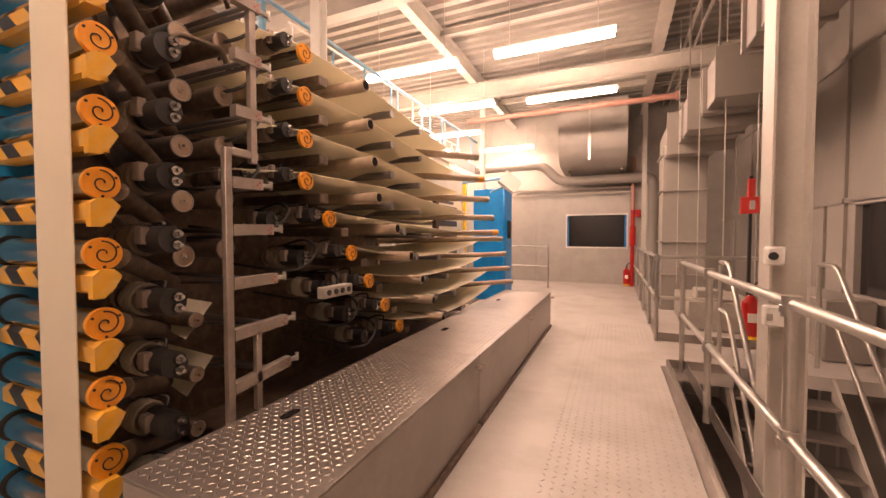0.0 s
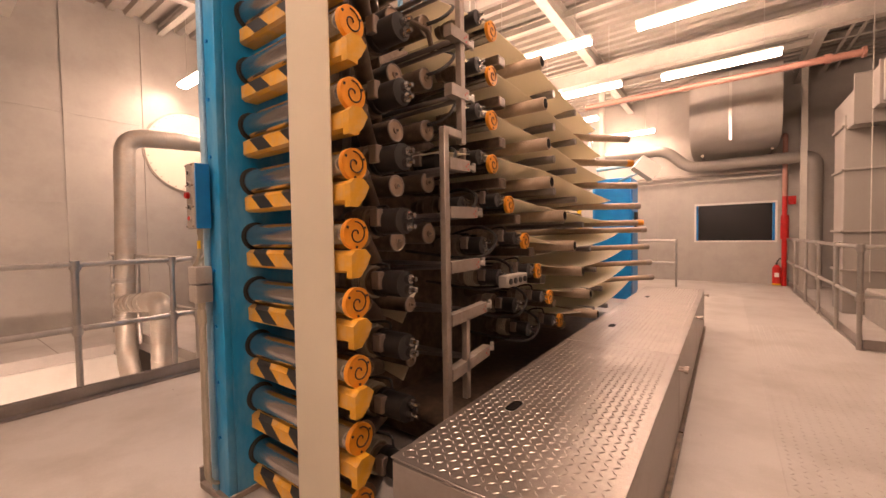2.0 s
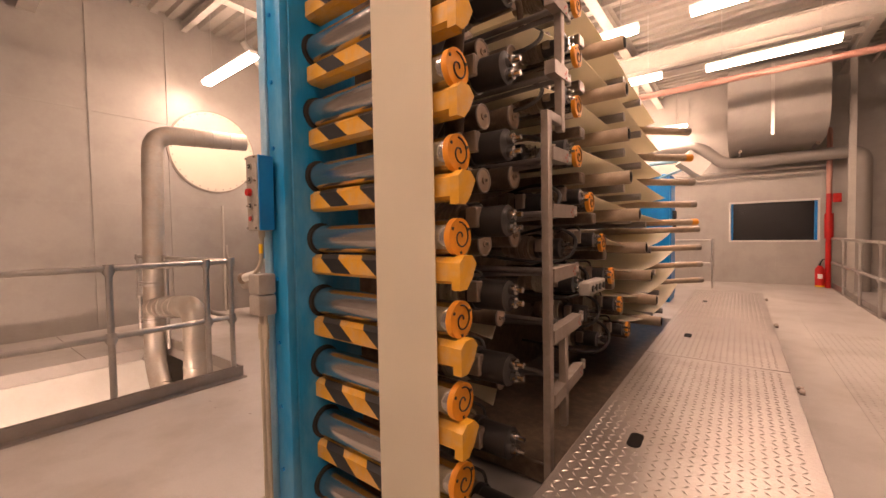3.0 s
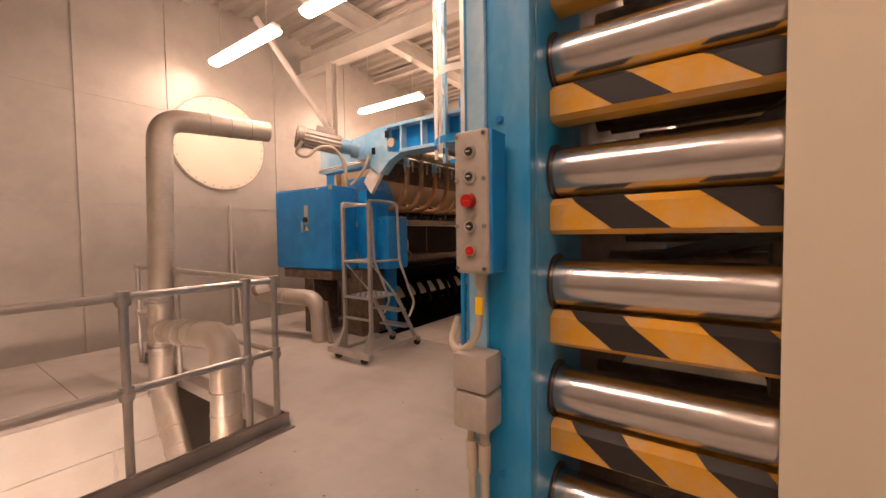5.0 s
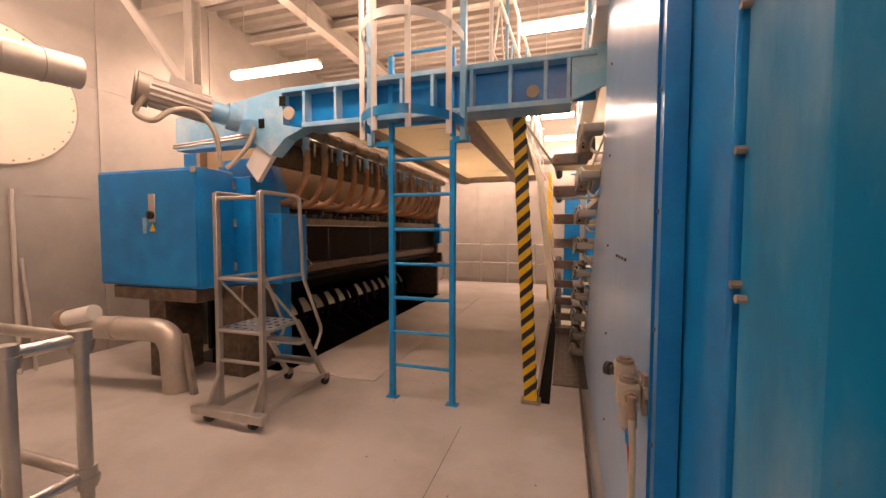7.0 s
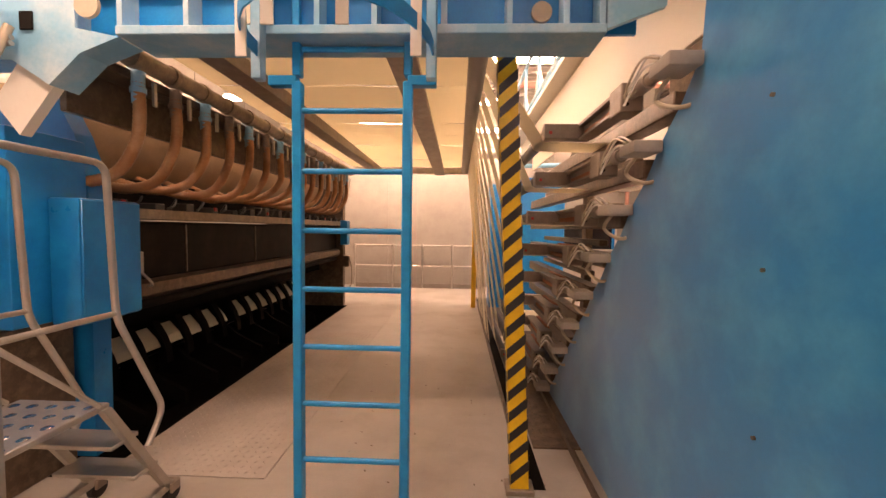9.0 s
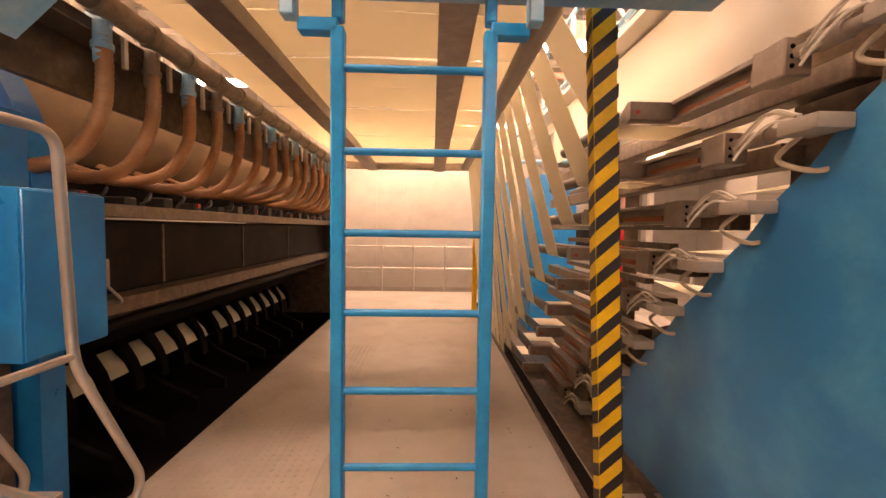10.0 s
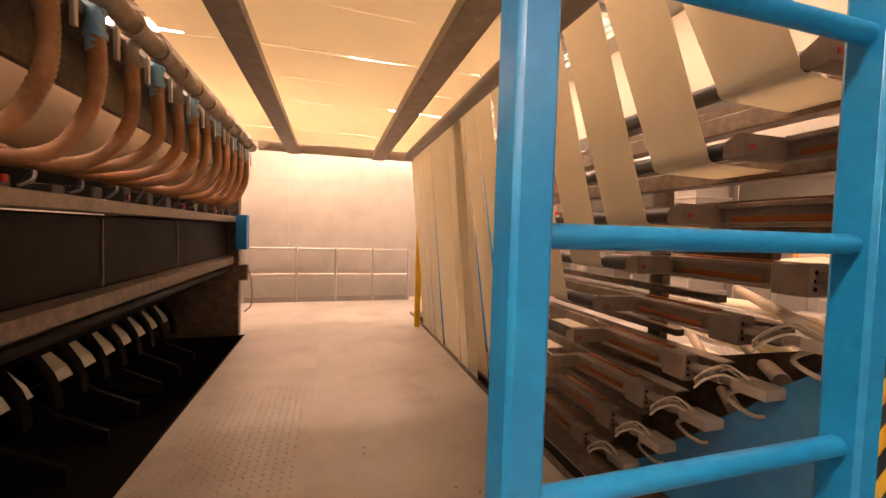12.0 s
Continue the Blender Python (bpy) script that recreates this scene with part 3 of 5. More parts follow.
def extinguisher(x, y, z):
    t = thing("fire_extinguisher", (x, y, z), "red fire extinguisher with a yellow band and black hose", "fire extinguisher", "fire extinguishers")
    bm = B()
    cyl(bm, (x, y, z + 0.02), (x, y, z + 0.36), 0.075, 20), cyl(bm, (x, y, z + 0.36), (x, y, z + 0.43), 0.075, 20, 0.03)
    part("cylinder", bm, RED, t)
    bm = B()
    cyl(bm, (x, y, z), (x, y, z + 0.03), 0.077, 20)
    part("foot_ring", bm, YELLOW, t)
    bm = B()
    box(bm, x - 0.04, x + 0.035, y - 0.0775, y - 0.068, z + 0.17, z + 0.26, 0.003)
    part("label_plate", bm, WHITE, t)
    bm = B()
    cyl(bm, (x, y, z + 0.43), (x, y, z + 0.47), 0.02, 10), box(bm, x - 0.012, x + 0.012, y - 0.1, y + 0.02, z + 0.47, z + 0.49, 0.004), box(bm, x - 0.01, x + 0.01, y - 0.09, y, z + 0.505, z + 0.52, 0.003)
    part("valve", bm, BLACK, t)
    bm = B()
    sweep(bm, spline([(x, y, z + 0.46), (x + 0.05, y, z + 0.56), (x + 0.11, y, z + 0.5), (x + 0.1, y, z + 0.3), (x + 0.085, y, z + 0.12)]), 0.01, 8)
    part("hose", bm, RUBBER, t)


extinguisher(0.30, 10.75, 0.02)
extinguisher(1.26, 4.78, 0.22)
sp = thing("extinguisher_sign", (1.26, 4.86, 0), "red extinguisher sign on a dark post", "sign")
bm = B()
box(bm, 1.245, 1.275, 4.855, 4.885, 0.0, 1.85, 0.003)
part("post", bm, BLACK, sp)
bm = B()
box(bm, 1.17, 1.35, 4.835, 4.85, 1.47, 1.64, 0.004), box(bm, 1.23, 1.29, 4.83, 4.86, 1.64, 1.82, 0.004)
part("panel", bm, SIGN_RED, sp)
bm = B()
box(bm, 1.245, 1.29, 4.828, 4.834, 1.51, 1.60, 0.003)
part("symbol", bm, WHITE, sp)
bm = B()
box(bm, 1.2, 1.33, 4.80, 4.88, 0.19, 0.22, 0.004)
part("shelf", bm, FRAME, sp)
t = thing("switch_box", (0.70, 2.4, 0.72), "small white switch boxes fixed to the column", "switch box", "column boxes")
bm = B()
box(bm, 0.68, 0.79, 2.36, 2.42, 0.80, 0.90, 0.008)
part("body", bm, WHITE, t)
bm = B()
box(bm, 0.685, 0.71, 2.355, 2.36, 0.83, 0.865, 0.002)
part("plate", bm, BOXGREY, t)
t = thing("switch_box", (0.70, 2.4, 1.1), "small white switch box on the column", "switch box", "column boxes")
bm = B()
box(bm, 0.68, 0.76, 2.36, 2.42, 1.10, 1.19, 0.01)
part("body", bm, WHITE, t)
bm = B()
cyl(bm, (0.705, 2.35, 1.145), (0.705, 2.36, 1.145), 0.02, 12)
part("knob", bm, BLACK, t)
# machine housings on the lower level of the stairwell
bm = B()
box(bm, 1.9, 2.3, 5.0, 6.6, 0.0, 0.62, 0.02)
solid("wall_cabinet", bm, WALL_R, "grey steel cabinet behind the rails", "cabinet")
bm = B()
box(bm, 0.9, 1.7, 6.0, 7.2, 0.0, 0.4, 0.02), box(bm, 1.0, 1.25, 6.0, 6.3, 0.4, 0.55, 0.02)
solid("fan_housing", bm, BOXGREY, "grey ventilation fan housing behind the rail", "fan housing")

# ---- steps of checker plate along the machine ----
def tread_box(y0, y1, x0=-1.43, x1=-0.79, h=0.47):
    t = thing("tread_box", ((x0 + x1) / 2, (y0 + y1) / 2, 0), "long low box with a worn checker-plate lid", "step box", "checker-plate boxes")
    bm = B()
    box(bm, x0, x1, y0 + 0.003, y1 - 0.003, 0.03, h - 0.004, 0.006)
    part("body", bm, PLATE, t)
    bm = B()
    box(bm, x0 - 0.004, x1 + 0.004, y0 + 0.003, y1 - 0.003, h - 0.002, h + 0.004, 0.002)
    tread(bm, x0 + 0.01, x1 - 0.01, y0 + 0.02, y1 - 0.02, h + 0.004, 0.030, 0.026, 0.008, 0.0026)
    lid = part("lid", bm, PLATE, t, "worn bright checker-plate lid")
    bm = B()
    cx, cy = x0 + 0.16, y0 + min(0.55, (y1 - y0) * 0.5)
    prism(bm, [(cx + 0.022 * math.cos(a) , cy + (0.03 if math.sin(a) > 0 else -0.03) + 0.022 * math.sin(a)) for a in (2 * math.pi * i / 16 for i in range(16))], "z", h + 0.003, h + 0.0075)
    part("grip_slot", bm, PIT, lid, "black oval grip slot")
    for dy in (-0.03, 0.05):
        bm = B()
        y = y1 - 0.06 + dy * 0.6
        cyl(bm, (x1, y, h - 0.06), (x1 + 0.03, y, h - 0.06), 0.007, 8), cyl(bm, (x1 + 0.03, y, h - 0.06), (x1 + 0.05, y, h - 0.06), 0.014, 10)
        part("latch", bm, FRAME, t)
    bm = B()
    box(bm, x1 - 0.02, x1 + 0.02, y0 + 0.01, y1 - 0.01, 0.0, 0.03)
    part("plinth", bm, DARK, t)


tread_box(0.70, 2.38)
tread_box(2.38, 4.0)
tread_box(4.0, 5.5)


# ---- the web superstructure, near end ----
CAP_Z = [0.18 + 0.25 * i for i in range(10)]
SPIRAL = [(0.006 + 0.0052 * a) for a in [i * 0.32 for i in range(26)]]


def spiral(bm, x, y, z, scale=1.0):
    pts = [(x, y + scale * r * math.cos(i * 0.32), z + scale * r * math.sin(i * 0.32)) for i, r in enumerate(SPIRAL)]
    return sweep(bm, pts, 0.0028 * scale, 6)


def driven_roller(x0, x1, y, z, r=0.055):
    """Polished roller along x with an orange spiral cap."""
    t = thing("draw_roller", ((x0 + x1) / 2, y, z), "polished steel roller with an orange end cap and black spiral", "roller", "draw rollers")
    bm = B()
    cyl(bm, (x0, y, z), (x1 - 0.02, y, z), r, 28)
    part("barrel", bm, CHROME, t)
    bm = B()
    cyl(bm, (x1 - 0.02, y, z), (x1, y, z), r * 1.04, 28)
    cap = part("end_cap", bm, ORANGE, t, "orange end cap")
    bm = B()
    spiral(bm, x1 + 0.0015, y, z, r / 0.055 * 0.95)
    part("spiral_mark", bm, BLACK, cap)
    for a in (0.5, 2.6, 4.7):
        bm = B()
        cyl(bm, (x1, y + r * 0.86 * math.cos(a), z + r * 0.86 * math.sin(a)), (x1 + 0.003, y + r * 0.86 * math.cos(a), z + r * 0.86 * math.sin(a)), 0.005, 8)
        part("screw", bm, BLACK, cap)
    return t


def stripe_bar(z, y0=0.735, x0=-2.345, x1=-1.655):
    """Guard bar with slanted yellow and black stripes under a roller."""
    t = thing("guard_bar", (-2.0, y0, z), "yellow and black striped guard bar under a roller", "guard bar", "guard bars")
    bm = B()
    prism(bm, [(y0, z - 0.035), (y0, z + 0.02), (y0 + 0.02, z + 0.035), (y0 + 0.07, z + 0.035), (y0 + 0.07, z - 0.045), (y0 + 0.015, z - 0.045)], "x", x0, x1)
    body = part("bar", bm, GUARD, t, smooth=False)
    x = x0 + 0.06
    while x < x1 - 0.17:
        bm = B()
        e = 0.0015
        vs = [bm.verts.new(p) for p in ((x, y0 - e, z + 0.02), (x + 0.105, y0 - e, z + 0.02), (x + 0.105 + 0.07, y0 - e, z - 0.034), (x + 0.07, y0 - e, z - 0.034))]
        f = bm.faces.new(vs)
        g = bmesh.ops.extrude_face_region(bm, geom=[f])
        bmesh.ops.translate(bm, verts=[v for v in g["geom"] if isinstance(v, bmesh.types.BMVert)], vec=(0, 0.001, 0))
        vs = [bm.verts.new(p) for p in ((x, y0 - e, z + 0.02), (x + 0.105, y0 - e, z + 0.02), (x + 0.085, y0 + 0.02, z + 0.0365), (x - 0.02, y0 + 0.02, z + 0.0365))]
        bm.faces.new(vs)
        bmesh.ops.recalc_face_normals(bm, faces=bm.faces[:])
        part("stripe", bm, BLACK, body, smooth=False)
        x += 0.235
    bm = B()
    prism(bm, [(y0 - 0.004, z - 0.06), (y0 - 0.004, z + 0.02), (y0 + 0.02, z + 0.04), (y0 + 0.06, z + 0.04), (y0 + 0.085, z + 0.015), (y0 + 0.06, z - 0.03), (y0 + 0.03, z - 0.06)], "x", x1, x1 + 0.03)
    part("end_plate", bm, GUARD, t, "grubby yellow end plate")


def motor_unit(x, y, z, s=1.0):
    """Dark ribbed drive unit along x with chrome fittings on its end."""
    t = thing("drive_unit", (x, y, z), "dark oily drive motor with bright pipe fittings", "motor", "drive motors")
    bm = B()
    cyl(bm, (x - 0.30 * s, y, z), (x - 0.10 * s, y, z), 0.042 * s, 16)
    for i in range(5):
        cyl(bm, (x - (0.27 - 0.035 * i) * s, y, z), (x - (0.255 - 0.035 * i) * s, y, z), 0.05 * s, 16)
    part("casing", bm, MOTOR, t)
    bm = B()
    coil = [(x - (0.215 - 0.0011 * j) * s, y + 0.056 * s * math.cos(j * 0.5), z + 0.056 * s * math.sin(j * 0.5)) for j in range(64)]
    sweep(bm, coil, 0.006 * s, 6)
    part("wound_cable", bm, BEIGE if z < 1.0 else MOTOR, t)
    bm = B()
    cyl(bm, (x - 0.10 * s, y, z), (x, y, z), 0.046 * s, 18), cyl(bm, (x - 0.12 * s, y, z), (x - 0.10 * s, y, z), 0.052 * s, 18)
    part("end_bell", bm, BLACK, t)
    for dz in (0.018, -0.02):
        bm = B()
        cyl(bm, (x, y + 0.008, z + dz * s), (x + 0.018 * s, y + 0.008, z + dz * s), 0.016 * s, 10), cyl(bm, (x + 0.018 * s, y + 0.008, z + dz * s), (x + 0.040 * s, y + 0.008, z + dz * s), 0.008 * s, 8)
        part("fitting", bm, CHROME, t)
    bm = B()
    sweep(bm, spline([(x - 0.1 * s, y + 0.03, z + 0.04), (x - 0.14 * s, y + 0.06, z + 0.07), (x - 0.25 * s, y + 0.05, z + 0.05), (x - 0.3 * s, y + 0.02, z - 0.02)], 6), 0.006, 6)
    part("cable", bm, RUBBER, t)
    bm = B()
    box(bm, x - 0.11 * s, x - 0.07 * s, y - 0.06 * s, y - 0.03 * s, z - 0.02, z + 0.05, 0.004)
    part("terminal", bm, CAST, t)
    return t


def plain_tube(x0, x1, y, z, r=0.05):
    t = thing("guide_roller", ((x0 + x1) / 2, y, z), "dark guide roller with a dished brown end", "roller", "guide rollers")
    bm = B()
    cyl(bm, (x0, y, z), (x1, y, z), r, 20)
    part("barrel", bm, DARK, t)
    bm = B()
    cyl(bm, (x1, y, z), (x1 + 0.004, y, z), r * 0.86, 20), cyl(bm, (x1 + 0.004, y, z), (x1 + 0.010, y, z), r * 0.28, 12)
    disc = part("end_disc", bm, RUST, t)
    bm = B()
    cyl(bm, (x1 + 0.010, y, z), (x1 + 0.018, y, z), r * 0.13, 8)
    part("hub_bolt", bm, CHROME, disc)
    bm = B()
    ring = [(x1 + 0.004, y + 0.93 * r * math.cos(a), z + 0.93 * r * math.sin(a)) for a in (2 * math.pi * j / 24 for j in range(25))]
    sweep(bm, ring, r * 0.085, 6)
    part("rim", bm, FRAME, disc)


for i, z in enumerate(CAP_Z):
    driven_roller(-2.36, -1.655, 0.78, z)
    stripe_bar(z - 0.095)
    motor_unit(-1.60, 0.98, z + 0.05, 1.15)
    if i > 3:
        plain_tube(-2.34, -1.80, 1.15, z - 0.03)
        plain_tube(-2.34, -1.76, 1.33, z + 0.0)
    else:
        plain_tube(-2.34, -1.74, 1.16, z - 0.07, 0.035)
    t = thing("swing_arm", (-1.9, 0.95, z), "dark swing arm behind the draw roller", "arm", "swing arms")
    bm = B()
    cyl(bm, (-1.72, 0.86, z - 0.02), (-2.0, 1.22, z - 0.17), 0.038, 12)
    part("bar", bm, DARK, t)
    bm = B()
    cyl(bm, (-1.76, 0.84, z - 0.10), (-2.15, 1.15, z - 0.20), 0.018, 10)
    part("rod", bm, DULL, t)

# the broad web running down over the draw rollers
bm = B()
sheet(bm, [((-1.953, 0.718, 0.02), (-1.703, 0.718, 0.02)), ((-1.953, 0.718, 1.3), (-1.703, 0.718, 1.3)), ((-1.953, 0.718, 2.72), (-1.703, 0.718, 2.72))], 0.004)
solid("front_web", bm, WEB, "cream web stretched over the draw rollers", "web")
# short web slips at the lower guide rollers
for z in (0.62, 0.88):
    bm = B()
    sheet(bm, [((-2.3, 1.2, z - 0.03), (-1.75, 1.12, z - 0.10)), ((-2.25, 1.3, z + 0.05), (-1.78, 1.27, z + 0.04))], 0.003)
    solid("web_slip", bm, WEB, "short cream web slip between guide rollers", "web", group="web slips")

# blue corner column of the superstructure
t = thing("corner_column", (-2.45, 0.75, 0), "worn blue steel column with scraped edges", "column")
bm = B()
box(bm, -2.50, -2.346, 0.625, 0.66, 0.0, 2.8, 0.006, 2), box(bm, -2.50, -2.47, 0.66, 0.98, 0.0, 2.8, 0.004), box(bm, -2.376, -2.346, 0.66, 0.98, 0.0, 2.8, 0.004)
part("web_plate", bm, WORN_BLUE, t)
bm = B()
box(bm, -2.485, -2.44, 0.612, 0.627, 0.02, 2.8, 0.006, 2)
part("edge_strip", bm, BLUE_PALE, t)
for z in CAP_Z:
    bm = B()
    cyl(bm, (-2.362, 0.78, z), (-2.34, 0.78, z), 0.066, 20)
    part("bearing_ring", bm, BLACK, t)
    bm = B()
    cyl(bm, (-2.41, 0.618, z + 0.1), (-2.41, 0.626, z + 0.1), 0.008, 6)
    part("bolt", bm, BLUE, t)
bm = B()
box(bm, -2.58, -2.34, 0.6, 1.0, 0.0, 0.03, 0.004), box(bm, -2.58, -2.57, 0.6, 1.0, 0.03, 0.1)
part("base_plate", bm, FRAME, t)
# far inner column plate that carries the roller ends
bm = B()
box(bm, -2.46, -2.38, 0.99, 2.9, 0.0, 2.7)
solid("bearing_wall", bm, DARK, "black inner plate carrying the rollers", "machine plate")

# control station
cb = thing("control_station", (-2.44, 0.58, 1.22), "grey cast push-button station on the blue column", "push-button station")
bm = B()
box(bm, -2.475, -2.398, 0.545, 0.612, 1.215, 1.497, 0.009, 3)
part("enclosure", bm, BOXGREY, cb)
bm = B()
box(bm, -2.399, -2.392, 0.552, 0.61, 1.217, 1.495, 0.002)
part("side_plate", bm, BLUE, cb)
for z, col, r in ((1.454, BLACK, 0.009), (1.406, BLACK, 0.009), (1.358, RED, 0.0155), (1.309, BLACK, 0.009), (1.261, RED, 0.010)):
    bm = B()
    cyl(bm, (-2.437, 0.548, z), (-2.437, 0.540, z), 0.013, 20)
    col_part = part("collar", bm, GALV, cb)
    bm = B()
    cyl(bm, (-2.437, 0.541, z), (-2.437, 0.528 if r > 0.012 else 0.537, z), r, 24, r * 0.82)
    part("button", bm, col, col_part)
    bm = B()
    yf = 0.5275 if r > 0.012 else 0.5365
    box(bm, -2.437 - r * 0.5, -2.437 + r * 0.5, yf - 0.0005, yf, z - 0.0012, z + 0.0012)
    part("legend_bar", bm, WHITE if col is BLACK else SIGN_RED, col_part)
for x in (-2.467, -2.406):
    for z in (1.226, 1.309, 1.400, 1.486):
        bm = B()
        cyl(bm, (x, 0.548, z), (x, 0.541, z), 0.004, 8)
        part("screw", bm, CHROME, cb)
bm = B()
cyl(bm, (-2.435, 0.58, 1.215), (-2.435, 0.58, 1.19), 0.012, 10), sweep(bm, spline([(-2.435, 0.58, 1.2), (-2.437, 0.578, 1.13), (-2.445, 0.572, 1.08), (-2.48, 0.57, 1.05), (-2.52, 0.60, 1.06), (-2.53, 0.64, 1.1)], 6), 0.008, 8)
part("cable", bm, BEIGE, cb)
bm = B()
box(bm, -2.443, -2.427, 0.57, 0.578, 1.13, 1.165)
part("cable_tag", bm, YELLOW, cb)
jb = thing("junction_box", (-2.45, 0.58, 0.9), "two stacked beige junction boxes on the column", "junction box")
for z in (0.895, 0.975):
    bm = B()
    box(bm, -2.485, -2.405, 0.545, 0.615, z, z + 0.077, 0.008, 2)
    part("box", bm, BOXGREY, jb)
for x in (-2.46, -2.43):
    bm = B()
    sweep(bm, bend([(x, 0.58, 0.895), (x, 0.58, 0.08), (x - 0.02, 0.7, 0.04)], 0.05), 0.009, 8)
    part("conduit", bm, BEIGE, jb)
    bm = B()
    cyl(bm, (x, 0.58, 0.86), (x, 0.58, 0.80), 0.013, 10)
    part("coupling", bm, BEIGE, jb)

# ---- blue side of the superstructure ----
t = thing("recess_panel", (-2.58, 1.24, 0), "deep blue recessed side panel with bolts", "machine panel")
bm = B()
box(bm, -2.635, -2.53, 1.20, 1.50, 0.02, 2.8, 0.006)
part("plate", bm, BLUE, t)
for z0, z1 in ((0.02, 2.8),):
    bm = B()
    box(bm, -2.622, -2.53, 0.985, 1.197, z0, z1, 0.005)
    part("cover", bm, WORN_BLUE, t, "scuffed lighter blue cover")
for y, z in ((1.19, 1.72), (1.19, 1.50), (1.19, 1.29), (1.17, 1.27), (1.18, 0.9), (1.18, 2.0)):
    bm = B()
    cyl(bm, (-2.62, y, z), (-2.636, y, z), 0.007, 8)
    part("bolt", bm, FRAME, t)
bm = B()
sweep(bm, [(-2.535, 0.868, 0.1), (-2.535, 0.868, 2.8)], 0.019, 14)
solid("drain_pipe", bm, RUST, "brown upright pipe beside the column", "pipe")
for z in (1.13, 1.50, 1.86, 0.76):
    t = thing("valve_block", (-2.52, 0.8, z), "small dark valve block with brass nipples", "valve", "valve blocks")
    bm = B()
    box(bm, -2.52, -2.5, 0.765, 0.80, z - 0.075, z + 0.075, 0.004), box(bm, -2.53, -2.5, 0.80, 0.815, z - 0.06, z + 0.06, 0.003)
    part("block", bm, DARK, t)
    for k in range(4):
        bm = B()
        cyl(bm, (-2.515, 0.815, z - 0.045 + 0.03 * k), (-2.515, 0.845, z - 0.045 + 0.03 * k), 0.008, 10), cyl(bm, (-2.515, 0.823, z - 0.045 + 0.03 * k), (-2.515, 0.830, z - 0.045 + 0.03 * k), 0.011, 10)
        part("nipple", bm, RUST if k in (1, 2) else DARK, t)

# stepped blue side panel: its far edge climbs down under the arms
LEVELS = [0.06 + 0.237 * i for i in range(9)]
def arm_y(z): return 3.92 + (1.0 - z)


edge = [(1.44, 0.02), (4.85, 0.02)]
for z in LEVELS:
    edge += [(arm_y(z) + 0.06, max(z - 0.1, 0.03)), (arm_y(z) + 0.06 - 0.11, z + 0.03)]
edge += [(2.9, 2.2), (2.9, 2.8), (1.44, 2.8)]
t = thing("machine_side", (-2.7, 2.5, 0), "blue painted steel side panel with bolts and a pale grazing sheen", "machine panel")
bm = B()
prism(bm, edge, "x", -2.675, -2.64)
part("plate", bm, SIDE_BLUE, t)
bm = B()
box(bm, -2.685, -2.638, 1.434, 1.458, 0.03, 2.78), box(bm, -2.683, -2.674, 1.52, 1.527, 0.03, 2.78)
part("seam", bm, BLUE, t)
for y, z in [(1.49, 0.3 + 0.28 * i) for i in range(9)] + [(2.6, 0.4 + 0.45 * i) for i in range(5)] + [(2.0 + 0.08 * i, 1.27) for i in range(4)]:
    bm = B()
    cyl(bm, (-2.67, y, z), (-2.682, y, z), 0.006, 6)
    part("bolt", bm, DARK, t)
# air service unit
t = thing("air_regulator", (-2.676, 1.58, 0.93), "brass and steel air filter regulator on the panel", "regulator")
bm = B()
box(bm, -2.70, -2.676, 1.50, 1.70, 0.965, 1.0, 0.003), box(bm, -2.70, -2.676, 1.52, 1.56, 0.90, 1.04, 0.003)
part("bracket", bm, FRAME, t)
for y, zt, zb in ((1.655, 1.04, 0.87), (1.565, 1.0, 0.82)):
    bm = B()
    box(bm, -2.775, -2.702, y - 0.036, y + 0.036, zt - 0.075, zt, 0.010, 2)
    body = part("body", bm, BEIGE, t)
    bm = B()
    cyl(bm, (-2.738, y, zt), (-2.738, y, zt + 0.012), 0.032, 16), cyl(bm, (-2.738, y, zt + 0.012), (-2.738, y, zt + 0.02), 0.022, 16)
    part("cap", bm, CAST, body)
    bm = B()
    cyl(bm, (-2.738, y, zt - 0.075), (-2.738, y, zt - 0.09), 0.036, 16), cyl(bm, (-2.738, y, zt - 0.09), (-2.738, y, zb + 0.02), 0.031, 16), cyl(bm, (-2.738, y, zb + 0.02), (-2.738, y, zb), 0.031, 16, 0.018), cyl(bm, (-2.738, y, zb), (-2.738, y, zb - 0.018), 0.010, 10)
    part("bowl", bm, BOXGREY, body)
bm = B()
cyl(bm, (-2.770, 1.67, 1.0), (-2.785, 1.68, 1.0), 0.020, 14), cyl(bm, (-2.785, 1.68, 1.0), (-2.80, 1.69, 1.0), 0.026, 14)
part("knob", bm, BLACK, t)
bm = B()
cyl(bm, (-2.738, 1.53, 0.965), (-2.738, 1.50, 0.965), 0.017, 12), cyl(bm, (-2.738, 1.51, 0.965), (-2.738, 1.495, 0.965), 0.022, 6), cyl(bm, (-2.738, 1.49, 0.975), (-2.738, 1.49, 0.90), 0.015, 12)
part("elbow", bm, RUST, t)
bm = B()
cyl(bm, (-2.738, 1.52, 0.845), (-2.738, 1.52, 0.80), 0.013, 12), cyl(bm, (-2.738, 1.52, 0.835), (-2.738, 1.52, 0.82), 0.017, 6)
part("coupling", bm, BLUE, t, "blue hose coupling")
bm = B()
sweep(bm, spline([(-2.738, 1.52, 0.81), (-2.73, 1.515, 0.65), (-2.735, 1.51, 0.4), (-2.70, 1.48, -0.29)], 6), 0.009, 8)
part("hose", bm, RED, t)
bm = B()
sweep(bm, spline([(-2.738, 1.49, 0.90), (-2.735, 1.47, 0.78), (-2.735, 1.46, 0.45), (-2.70, 1.43, -0.29)], 6), 0.011, 8)
